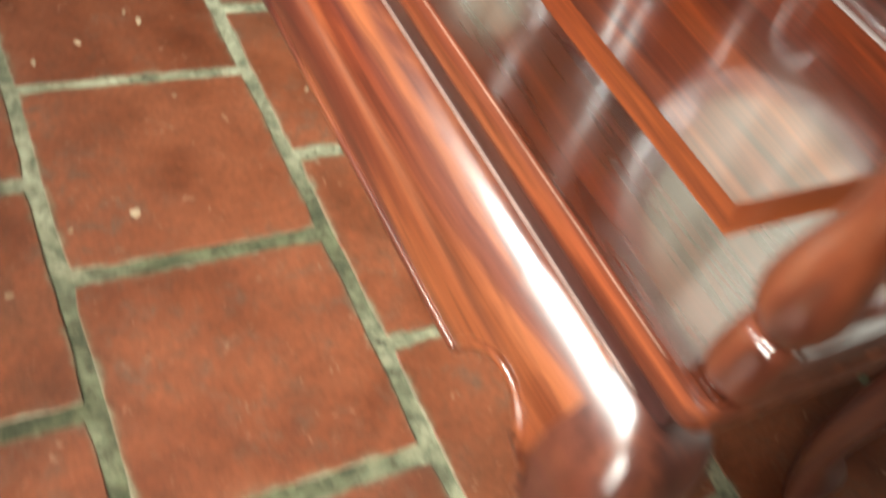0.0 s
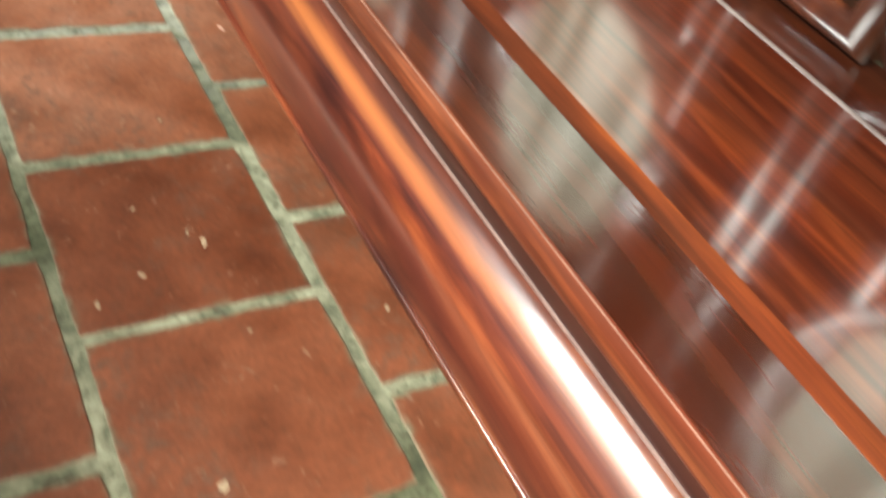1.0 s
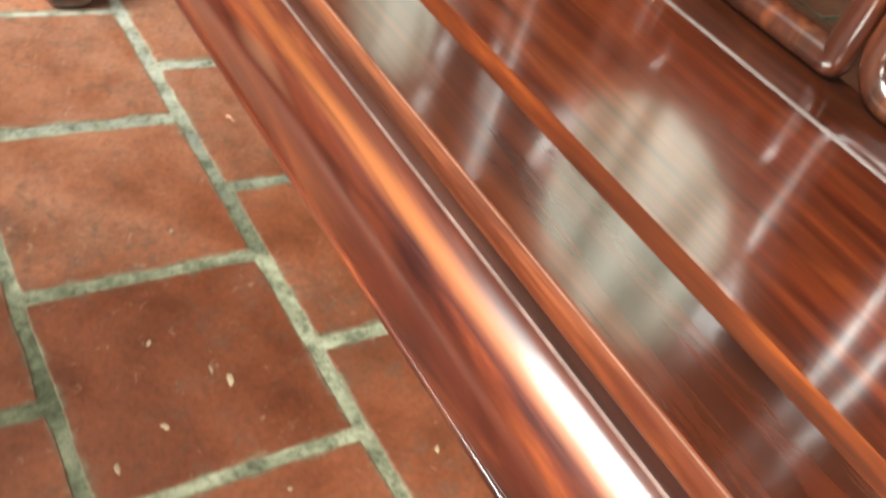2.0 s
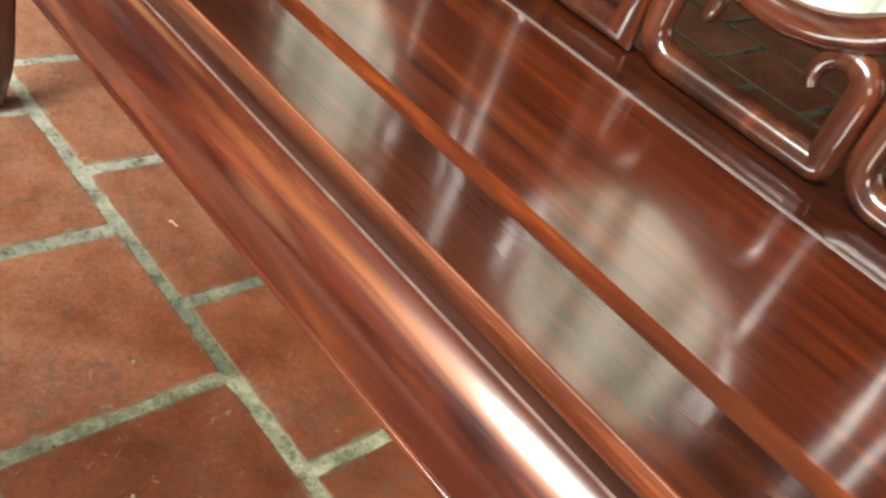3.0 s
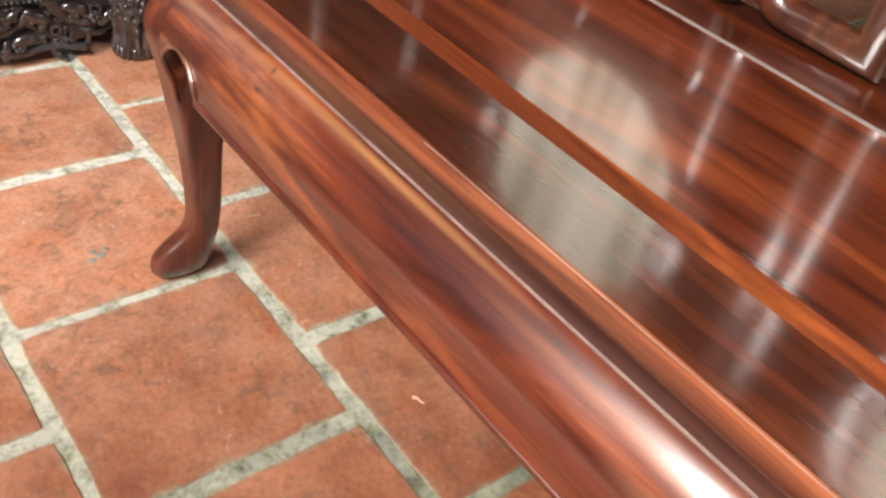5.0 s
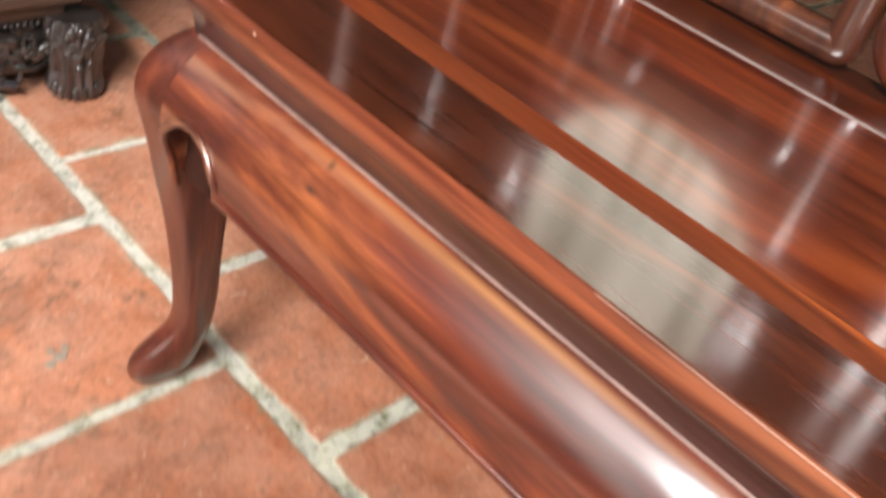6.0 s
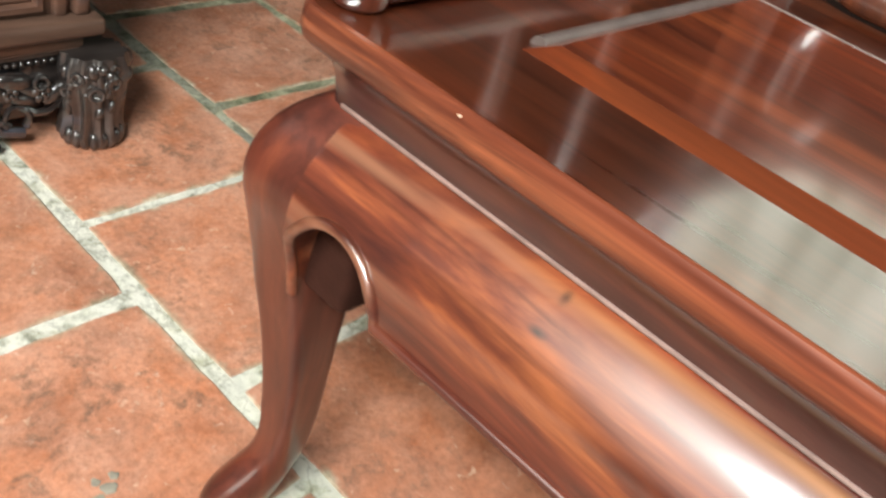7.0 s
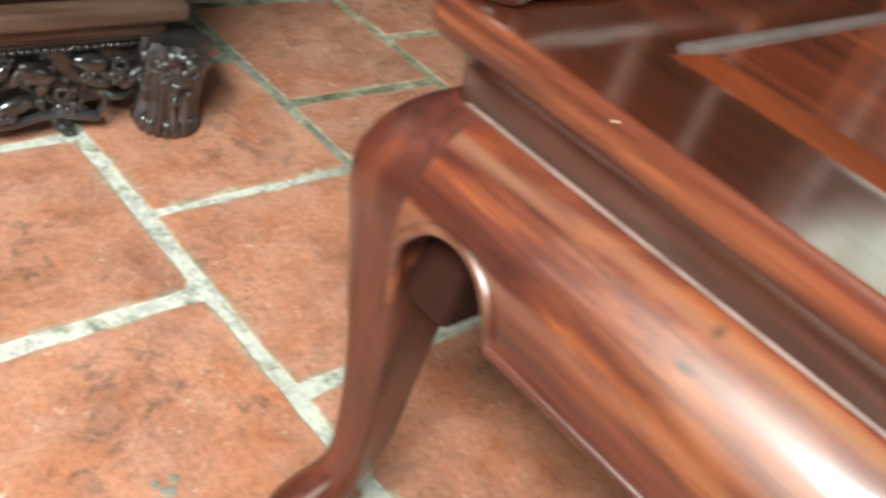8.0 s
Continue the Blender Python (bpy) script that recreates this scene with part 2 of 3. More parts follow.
def mortar():
    m, n, l, p = shader("cement_joint")
    v = coords(n, l, (1, 1, 1))
    r = ramp(n, [(0.30, (0.06, 0.062, 0.038)), (0.46, (0.20, 0.20, 0.135)), (0.62, (0.40, 0.39, 0.285))])
    l.new(noise_node(n, l, v, 22.0, 8.0, 0.7), r.inputs[0])
    spots = ramp(n, [(0.30, (0.25, 0.26, 0.18)), (0.42, (1, 1, 1))])
    l.new(noise_node(n, l, v, 120.0, 4.0, 0.6), spots.inputs[0])
    c = mix(n, l, "MULTIPLY", 0.8, r.outputs[0], spots.outputs[0])
    moss = ramp(n, [(0.40, (0.38, 0.40, 0.29)), (0.58, (1.15, 1.13, 1.06))])
    l.new(noise_node(n, l, v, 2.2, 3.0), moss.inputs[0])
    c = mix(n, l, "MULTIPLY", 1.0, c, moss.outputs[0])
    # joints get paler towards +y and on the -x side
    split, pale_y = n.new("ShaderNodeSeparateXYZ"), n.new("ShaderNodeMapRange")
    l.new(v, split.inputs[0])
    pale_y.inputs[1].default_value, pale_y.inputs[2].default_value = 0.0, 0.9
    l.new(split.outputs["Y"], pale_y.inputs[0])
    pale_noise = ramp(n, [(0.34, (0, 0, 0)), (0.52, (0.85, 0.85, 0.85))])
    l.new(noise_node(n, l, v, 30.0, 8.0, 0.7), pale_noise.inputs[0])
    pale_x = n.new("ShaderNodeMapRange")
    pale_x.inputs[1].default_value, pale_x.inputs[2].default_value = 0.34, 0.18
    l.new(split.outputs["X"], pale_x.inputs[0])
    pale_mask = mix(n, l, "MULTIPLY", 1.0, mix(n, l, "MULTIPLY", 1.0, pale_noise.outputs[0], pale_y.outputs[0]), pale_x.outputs[0])
    c = mix(n, l, "MIX", pale_mask, c, (0.72, 0.70, 0.62))
    crack = ramp(n, [(0.478, (1, 1, 1)), (0.494, (0.22, 0.21, 0.17)), (0.506, (0.22, 0.21, 0.17)), (0.522, (1, 1, 1))])
    l.new(noise_node(n, l, v, 13.0, 5.0, 0.6, 0.4), crack.inputs[0])
    l.new(mix(n, l, "MULTIPLY", 0.35, c, crack.outputs[0]), p.inputs["Base Color"])
    p.inputs["Roughness"].default_value = 0.85
    bump(n, l, noise_node(n, l, v, 90.0, 8.0, 0.7), 0.8, 0.004, p)
    return m


def plain(name, color, rough, spread=0.25, scale=6.0, bumpy=0.15):
    m, n, l, p = shader(name)
    v = coords(n, l, (1, 1, 1))
    lo, hi = tuple(k * (1 - spread) for k in color), tuple(min(1, k * (1 + spread)) for k in color)
    r = ramp(n, [(0.3, lo), (0.7, hi)])
    l.new(noise_node(n, l, v, scale, 6.0, 0.6), r.inputs[0])
    l.new(r.outputs[0], p.inputs["Base Color"])
    p.inputs["Roughness"].default_value = rough
    bump(n, l, noise_node(n, l, v, scale * 12, 4.0), bumpy, 0.003, p)
    return m


def marble_stone():
    m, n, l, p = shader("veined_marble")
    v = coords(n, l, (1, 1, 1))
    r = ramp(n, [(0.39, (0.25, 0.29, 0.22)), (0.485, (0.64, 0.65, 0.54)), (0.585, (0.96, 0.95, 0.83))])
    l.new(noise_node(n, l, coords(n, l, (9, 19, 2.0)), 1.0, 3.0, 0.5, 0.5), r.inputs[0])
    l.new(r.outputs[0], p.inputs["Base Color"])
    p.inputs["Roughness"].default_value = 0.45
    p.inputs["Specular IOR Level"].default_value = 0.2
    return m


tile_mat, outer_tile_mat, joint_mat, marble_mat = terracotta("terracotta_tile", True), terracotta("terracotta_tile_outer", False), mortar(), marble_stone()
wall_mat = plain("brown_plaster", (0.052, 0.038, 0.028), 0.85, 0.08, 1.5)
# near-black wood: shade inside the arches is put into the colour
shade_wood = plain("arch_shade_wood", (0.034, 0.011, 0.007), 0.7, 0.35, 30.0)
shade_wood.node_tree.nodes["Principled BSDF"].inputs["Specular IOR Level"].default_value = 0.15
timber_mat = plain("timber_wall", (0.06, 0.036, 0.025), 0.6, 0.3, 3.0)
ceiling_mat = plain("ceiling_boards", (0.075, 0.047, 0.032), 0.8, 0.15, 2.0)
# bead colours that stand for light reflected along the panel
bead_sheen = plain("sheen_bead", (0.17, 0.128, 0.115), 0.3, 0.25, 30.0)
end_bead_sheen = plain("grey_sheen_bead", (0.080, 0.058, 0.052), 0.35, 0.25, 30.0)
# pale colour for a painted highlight along the apron's top
lip_glint_mat = plain("apron_lip_glint", (0.20, 0.125, 0.105), 0.35, 0.35, 40.0)
ebony = rosewood("dark_carved_wood", 0, (0.010, 0.008, 0.008), (0.021, 0.017, 0.016), (0.045, 0.036, 0.033), 0.8, 0.40, gloss=0.8, coat_rough=0.17)
walnut = rosewood("brown_cabinet_wood", 0, (0.036, 0.020, 0.014), (0.072, 0.040, 0.028), (0.125, 0.070, 0.049), 0.8, 0.5, gloss=0.2, coat_rough=0.4)


# ---- mesh helpers ----
def mesh_of(name, bm, material, smooth=40):
    me = bpy.data.meshes.new(name)
    bmesh.ops.recalc_face_normals(bm, faces=bm.faces)
    bm.to_mesh(me)
    bm.free()
    me.materials.append(material)
    if smooth:
        me.shade_smooth()
        me.set_sharp_from_angle(angle=radians(smooth))
    return me


def part(name, bm, material, parent, label="", smooth=40):
    ob = new(name, mesh_of(name, bm, material, smooth))
    ob.parent = parent
    return tagged(ob, label)


def loft(rings, closed=True, caps=True):
    bm = bmesh.new()
    rows = [[bm.verts.new(p) for p in r] for r in rings]
    k = len(rows[0])
    for a, b in zip(rows, rows[1:]):
        for i in range(k if closed else k - 1):
            j = (i + 1) % k
            bm.faces.new((a[i], a[j], b[j], b[i]))
    if caps and closed:
        bm.faces.new(rows[0])
        bm.faces.new(rows[-1])
    return bm


def box(x0, x1, y0, y1, z0, z1, bev=0.0, seg=3):
    bm = bmesh.new()
    bmesh.ops.create_cube(bm, size=1.0, matrix=Matrix.Translation(((x0 + x1) / 2, (y0 + y1) / 2, (z0 + z1) / 2)) @ Matrix.Diagonal((x1 - x0, y1 - y0, z1 - z0, 1)))
    if bev:
        bmesh.ops.bevel(bm, geom=list(bm.edges), offset=bev, segments=seg, affect="EDGES", profile=0.5)
    return bm


def join(*parts):
    out = bmesh.new()
    for b in parts:
        me = bpy.data.meshes.new("temp")
        b.to_mesh(me)
        b.free()
        out.from_mesh(me)
        bpy.data.meshes.remove(me)
    return out


def spline(points, n):
    """A smooth line through the points, n steps between neighbours."""
    p = [Vector(q) for q in points]
    p = [2 * p[0] - p[1], *p, 2 * p[-1] - p[-2]]
    out = []
    for a, b, c, d in zip(p, p[1:], p[2:], p[3:]):
        for i in range(n):
            t = i / n
            out.append(0.5 * (2 * b + (c - a) * t + (2 * a - 5 * b + 4 * c - d) * t * t + (3 * b - a - 3 * c + d) * t ** 3))
    return out + [p[-2]]


def tube(path, radius, seg=14, closed=False, flat=1.0, side=Vector((1, 0, 0))):
    """A round bar along the path; radius is a number or a function of 0 to 1. flat squeezes it along side."""
    k, rings = len(path), []
    for i, p in enumerate(path):
        a, b = path[i - 1] if (i or closed) else p, path[(i + 1) % k] if (i < k - 1 or closed) else p
        d = (b - a).normalized()
        u = (side - d * side.dot(d)).normalized()
        w = d.cross(u)
        r = radius(i / (k - 1)) if callable(radius) else radius
        rings.append([p + u * (r * flat * math.cos(q)) + w * (r * math.sin(q)) for q in (2 * math.pi * j / seg for j in range(seg))])
    if closed:
        rings.append(rings[0])
        bm = loft(rings, True, False)
        bmesh.ops.remove_doubles(bm, verts=bm.verts, dist=1e-6)
        return bm
    return loft(rings)


def lathe(profile, seg=24, at=(0, 0, 0)):
    return loft([[(at[0] + r * math.cos(q), at[1] + r * math.sin(q), at[2] + z) for q in (2 * math.pi * j / seg for j in range(seg))] for r, z in profile])


def interp(z, table, col):
    for a, b in zip(table, table[1:]):
        if a[0] <= z <= b[0]:
            f = (z - a[0]) / (b[0] - a[0])
            return a[col] + (b[col] - a[col]) * f
    return table[-1][col] if z > table[-1][0] else table[0][col]


# ---- room ----
def setting(name, bm, material, label, category, smooth=0):
    return tagged(new(name, mesh_of(name, bm, material, smooth)), label, category, kind="structure")


X0, X1, Y0, Y1, TOP = -1.1, 5.0, -2.8, 2.9, 2.6


def wall_with_hole(name, along, at, out, a0, a1, h0, h1, z0, z1):
    """A wall 0.2 thick with one opening; along is the axis it runs on."""
    lo, hi = min(at, at + out), max(at, at + out)
    bits = []
    for p, q, r, s in ((a0, h0, 0, TOP), (h1, a1, 0, TOP), (h0, h1, z1, TOP), (h0, h1, 0, z0)):
        if q - p > 0.001 and s - r > 0.001:
            bits.append(box(lo, hi, p, q, r, s) if along == "y" else box(p, q, lo, hi, r, s))
    return setting(name, join(*bits), wall_mat, "unseen brown plaster wall with an opening set to shape light", "wall")


# unseen walls: sill and openings are placed to shade or light the floor
wall_with_hole("wall_west", "y", X0, -0.12, -1.35, -0.62, -1.35, -0.62, 1.38, 2.55)
setting("wall_west_light_block", join(box(X0 - 0.12, X0, -0.62, -0.08, 1.0, 1.38), box(X0 - 0.12, X0, -0.62, -0.08, 2.55, TOP)), wall_mat, "unseen brown wall piece blocking light between two openings", "wall")
wall_with_hole("wall_west_south", "y", X0, -0.12, Y0, -1.35, -1.9, -1.35, 0.0, 1.28)
wall_with_hole("wall_west_door", "y", X0, -0.12, -0.08, Y1, -0.08, 1.1, 0.0, 2.55)
wall_with_hole("wall_north", "x", Y1, 0.2, X0 - 0.2, X1 + 0.2, -1.3, 0.4, 0.72, 2.38)
wall_with_hole("wall_south", "x", Y0, -0.2, X0 - 0.2, X1 + 0.2, 1.55, 4.25, 0.5, 2.2)
# unseen slab and low wall added outside to cut sky light on the floor
setting("sky_block_slab", box(X0 - 1.35, X0 - 0.12, Y0 - 0.2, Y1 + 0.2, 2.62, 2.75), timber_mat, "unseen dark timber slab outside that blocks the high sky", "roof")
setting("sky_block_wall", box(X0 - 1.35, X0 - 1.2, Y0 - 0.2, Y1 + 0.2, -0.15, 1.25), wall_mat, "unseen low brown wall outside that blocks the low sky", "wall")
setting("wall_east", box(X1, X1 + 0.2, Y0, Y1, 0, TOP), timber_mat, "dark brown timber wall", "wall")
setting("ceiling", box(X0 - 0.2, X1 + 0.2, Y0 - 0.2, Y1 + 0.2, TOP, TOP + 0.15), ceiling_mat, "plain brown wooden ceiling", "ceiling")
floor = setting("floor", box(X0 - 1.2, X1 + 0.2, Y0 - 0.2, Y1 + 0.2, -0.15, -0.0024), joint_mat, "grey green cement joints under old terracotta tiles", "floor")

# ---- bench ----
YC, HALF = -0.233, 0.863
YA, YB = YC - HALF, YC + HALF
bench = tagged(new("bench"), "glossy red brown rosewood bench with marble medallions", "bench")
bench.empty_display_size = 0.2
bench.matrix_world = Matrix.Translation((0.0365, 0.0, 0.0)) @ Matrix.Rotation(0.0033, 4, "Z")

SEAT = 0.479


def outline(inset, z, x0=-0.128, x1=0.376):
    """A rectangle round the seat with small round corners."""
    rad, out = max(0.014 - inset * 0.3, 0.004), []
    for cx, cy, a in ((x0 + inset, YA - 0.019 + inset, 180), (x1 - inset, YA - 0.019 + inset, 270), (x1 - inset, YB + 0.004 - inset, 0), (x0 + inset, YB + 0.004 - inset, 90)):
        sx, sy = (1 if cx < 0 else -1), (1 if cy < YC else -1)
        for k in range(5):
            q = radians(a + 90 * k / 4)
            out.append((cx + sx * rad + rad * math.cos(q), cy + sy * rad + rad * math.sin(q), z))
    return out


def seat_frame():
    """The seat's border: a slab with a rounded nose and round corners."""
    return loft([outline(i, z) for i, z in ((0.006, 0.460), (0.004, 0.4775), (0.0043, SEAT), (0.0075, SEAT), (0.05, SEAT))])


def slab_edge():
    """The rounded tan edge round the seat's border."""
    nose = [(0.030, 0.4525), (0.010, 0.4525), (0.0040, 0.4540), (0.0012, 0.4574), (0.0, 0.4618), (0.0, 0.4705), (0.0006, 0.4755), (0.0020, 0.4782), (0.0042, SEAT - 0.0001)]
    return loft([outline(i, z) for i, z in nose], True, False)


def neck():
    """The hollow moulding under the slab."""
    hollow = [(0.0240, 0.4170), (0.0215, 0.4190), (0.0212, 0.4210), (0.0212, 0.4240), (0.0204, 0.4295), (0.0190, 0.4375), (0.0160, 0.4455), (0.0110, 0.4512), (0.0100, 0.4530)]
    return loft([outline(i, z) for i, z in hollow])


PX0, PX1, PY0, PY1, WIDE, HIGH = -0.0365, 0.2585, -1.018, 0.536, 0.0165, 0.0075


def seat_panel():
    """The raised flat panel."""
    return box(PX0 + WIDE, PX1 - WIDE, PY0 + WIDE, PY1 - WIDE, SEAT - 0.004, SEAT + HIGH)


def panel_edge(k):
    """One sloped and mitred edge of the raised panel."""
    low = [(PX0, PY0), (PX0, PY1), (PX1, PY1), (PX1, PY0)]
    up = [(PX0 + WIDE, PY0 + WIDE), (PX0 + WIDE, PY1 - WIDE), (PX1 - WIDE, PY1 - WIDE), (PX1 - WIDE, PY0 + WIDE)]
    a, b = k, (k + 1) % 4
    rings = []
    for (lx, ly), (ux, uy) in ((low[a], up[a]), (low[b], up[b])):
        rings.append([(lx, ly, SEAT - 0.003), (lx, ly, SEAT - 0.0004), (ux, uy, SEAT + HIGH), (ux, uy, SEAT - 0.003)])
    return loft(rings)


seat = part("seat_frame", seat_frame(), wood_seat, bench, "dark glossy seat border with a rounded nose")
part("slab_edge", slab_edge(), wood_nose_lit, seat, "rounded edge of the seat border, its light in a tan colour")
# thin pale tube painted in place of the front edge's highlight
glint_mat = plain("edge_glint", (0.27, 0.15, 0.11), 0.35, 0.6, 18.0)
part("glint_line", tube([Vector((-0.1258, YA + 0.02, 0.4781)), Vector((-0.1258, YB - 0.45, 0.4781))], 0.0006, 8), glint_mat, seat, "pale line in place of a highlight on the seat's front edge")
panel = part("seat_panel", seat_panel(), wood_panel, bench, "raised glossy seat panel")
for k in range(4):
    part("panel_edge", panel_edge(k), wood_edge_lit if k % 2 == 0 else wood_edge_lit_x, panel, "sloped panel edge, its light in a brighter orange", 20)
for a, b in (((PX1 - 0.005, PY0), (PX1 - 0.005, PY1)), ((PX0 + 0.014, PY1 - 0.003), (PX1, PY1 - 0.003))):
    wide = 0.0048 if a[0] == b[0] else 0.0060
    part("panel_bead", tube([Vector((*a, SEAT + 0.001)), Vector((*b, SEAT + 0.001))], wide, 14, side=Vector((0, 0, 1))), bead_sheen if a[0] == b[0] else end_bead_sheen, panel, "bead along the panel with its sheen in the colour")
part("edge_nick", box(-0.1284, -0.1272, 0.4980, 0.5000, 0.4738, 0.4750, 0.0004, 2), plain("bare_nick", (0.66, 0.52, 0.40), 0.7), seat, "tiny pale nick in the seat edge")
part("neck", neck(), wood_neck_shaded, bench, "hollow moulding under the seat, its shade in a dark colour")

APRON = [(0.3340, -0.1473), (0.3442, -0.1473), (0.3582, -0.1463), (0.3721, -0.1438), (0.3861, -0.1378), (0.3972, -0.1298), (0.4065, -0.1208), (0.4140, -0.1123), (0.4191, -0.1063), (0.4205, -0.1028)]
# the lower outline of the apron, as distance from the end and height
ARCH = [(0.1280, 0.334), (0.1268, 0.340), (0.1230, 0.3480), (0.1165, 0.3570), (0.1080, 0.3645), (0.0980, 0.3695), (0.0870, 0.3720), (0.0750, 0.3710), (0.0640, 0.3665), (0.0545, 0.3580), (0.0475, 0.3470), (0.0435, 0.3340), (0.0412, 0.3180), (0.0402, 0.3010), (0.0398, 0.2860)]

# leg: height, front x, back x, outer and inner distance from the bench's end
LEG = [
    (0.0000, -0.1340, -0.0830, 0.0000, 0.0120),
    (0.0060, -0.1460, -0.0780, -0.0075, 0.0200),
    (0.0160, -0.1530, -0.0745, -0.0120, 0.0260),
    (0.0300, -0.1560, -0.0725, -0.0135, 0.0310),
    (0.0440, -0.1530, -0.0715, -0.0120, 0.0345),
    (0.0560, -0.1440, -0.0710, -0.0065, 0.0365),
    (0.0670, -0.1290, -0.0705, 0.0000, 0.0375),
    (0.0790, -0.1160, -0.0700, 0.0040, 0.0385),
    (0.0940, -0.1100, -0.0700, 0.0060, 0.0395),
    (0.1180, -0.1085, -0.0705, 0.0065, 0.0410),
    (0.1500, -0.1100, -0.0715, 0.0045, 0.0430),
    (0.1900, -0.1140, -0.0720, 0.0005, 0.0445),
    (0.2300, -0.1190, -0.0690, -0.0055, 0.0440),
    (0.2650, -0.1255, -0.0620, -0.0120, 0.0425),
    (0.2790, -0.1275, -0.0590, -0.0145, 0.0415),
    (0.3000, -0.1315, -0.0560, -0.0185, 0.0400),
    (0.3300, -0.1390, -0.0560, -0.0230, 0.0405),
    (0.3442, -0.1433, -0.0560, -0.0240, 0.0420),
    (0.3582, -0.1463, -0.0560, -0.0250, 0.0460),
    (0.3721, -0.1438, -0.0560, -0.0245, 0.0500),
    (0.3861, -0.1378, -0.0560, -0.0210, 0.0500),
    (0.3972, -0.1298, -0.0560, -0.0140, 0.0500),
    (0.4065, -0.1208, -0.0560, -0.0050, 0.0500),
    (0.4140, -0.1123, -0.0560, 0.0040, 0.0500),
    (0.4191, -0.1063, -0.0560, 0.0110, 0.0500),
    (0.4205, -0.1028, -0.0560, 0.0150, 0.0500),
]


def face_x(z):
    """How far forward the front lies at a height: the apron's bulge, and the leg's line under it."""
    return interp(z, APRON, 1) if z > 0.3442 else interp(z, LEG, 1) + 0.0002 if z < 0.330 else interp(z, APRON, 1) * (z - 0.330) / 0.0142 + interp(z, LEG, 1) * (0.3442 - z) / 0.0142


def front_apron():
    cols = [(YB - d, z) for d, z in reversed(ARCH)]
    n = 30
    cols += [(YB - 0.128 + (YA + 0.128 - YB + 0.128) * k / n, 0.334) for k in range(1, n)]
    cols += [(YA + d, z) for d, z in ARCH]
    outer, inner = [], []
    for y, zb in cols:
        zs = [zb + (0.4205 - zb) * k / 14 for k in range(15)]
        ends = min(YB - y, y - YA) < 0.12
        outer.append([((face_x(z) if ends else interp(z, APRON, 1)) - 0.0003, y, z) for z in zs])
        inner.append([((face_x(z) if ends else interp(z, APRON, 1)) + 0.024, y, z) for z in reversed(zs)])
    return loft([a + b for a, b in zip(outer, inner)])


def apron_bead():
    """The thin lip round the arches and along the apron's lower edge."""
    far = [Vector((face_x(z) - 0.0005, YB - d, z)) for d, z in reversed(ARCH)]
    near_end = [Vector((face_x(z) - 0.0005, YA + d, z)) for d, z in ARCH]
    x = interp(0.334, APRON, 1) - 0.0003
    far[-1].x = near_end[0].x = x
    line = spline(far, 2)[:-1] + [Vector((x, YB - 0.128 + (YA - YB + 0.256) * k / 12, 0.334)) for k in range(13)] + spline(near_end, 2)[1:]
    return tube(line, 0.0040, 12)


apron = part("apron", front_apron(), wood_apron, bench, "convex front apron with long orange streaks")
part("bead", apron_bead(), wood_apron, apron)
part("top_glint", tube([Vector((-0.1072, YA + 0.03, 0.4200)), Vector((-0.1072, YB - 0.03, 0.4200))], 0.0015, 8), lip_glint_mat, apron, "thin pale line in place of a highlight along the apron")
for name, y0, y1 in (("end_apron", YB - 0.040, YB - 0.014), ("end_apron", YA + 0.014, YA + 0.040)):
    part(name, box(-0.07, 0.30, y0, y1, 0.336, 0.419, 0.004, 2), wood_x, bench)
part("back_apron", box(0.316, 0.346, YA + 0.05, YB - 0.05, 0.345, 0.419, 0.004, 2), wood_y, bench)


def leg(front, far):
    rings = []
    for k in range(121):
        z = 0.4205 * k / 120
        reach = min(0.016, z * 0.5, (LEG[-1][0] - z) * 0.5)
        xf, xb, yo, yi = (sum(interp(z + (0.15 if c == 4 else 1.0) * reach * q / 3, LEG, c) for q in range(-3, 4)) / 7 for c in (1, 2, 3, 4))
        ring = []
        for j in range(56):
            q = 2 * math.pi * (j + 0.5) / 56
            c, s = math.cos(q), math.sin(q)
            up = max(0.0, min(1.0, (z - 0.26) / 0.07))
            e = 0.36 + 0.56 * max(0.0, min(1.0, (0.13 - z) / 0.08))
            if c < 0:
                e += up * (0.25 if s < 0 else -0.34)
            x = (xf + xb) / 2 + (xb - xf) / 2 * math.copysign(abs(c) ** e, c)
            d = (yo + yi) / 2 + (yi - yo) / 2 * math.copysign(abs(s) ** e, s)
            x = x if front else 0.249 - x
            ring.append((x, YB - d if far else YA + d, z))
        rings.append(ring)
    return loft(rings)


for far in (True, False):
    end, sign = (YB, -1) if far else (YA, 1)
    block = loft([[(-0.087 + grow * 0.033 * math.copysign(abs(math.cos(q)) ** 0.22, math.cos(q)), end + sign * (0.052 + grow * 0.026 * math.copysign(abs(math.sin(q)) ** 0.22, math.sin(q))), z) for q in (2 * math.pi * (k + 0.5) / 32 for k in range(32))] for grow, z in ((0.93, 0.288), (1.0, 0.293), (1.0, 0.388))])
    part("corner_block", block, shade_wood, bench, "block inside the arch, its shade in a dark colour")

for front in (True, False):
    for far in (True, False):
        part("leg", leg(front, far), wood_leg, bench, "curved leg with an upturned toe" if front else "")

# backrest
BX, BZ = 0.345, 0.482
BACK_TOP = 1.02
HALF_BAYS = [(0.0, 0.136, "disc"), (0.136, 0.317, "plain"), (0.317, 0.483, "plain"), (0.483, 0.755, "disc")]


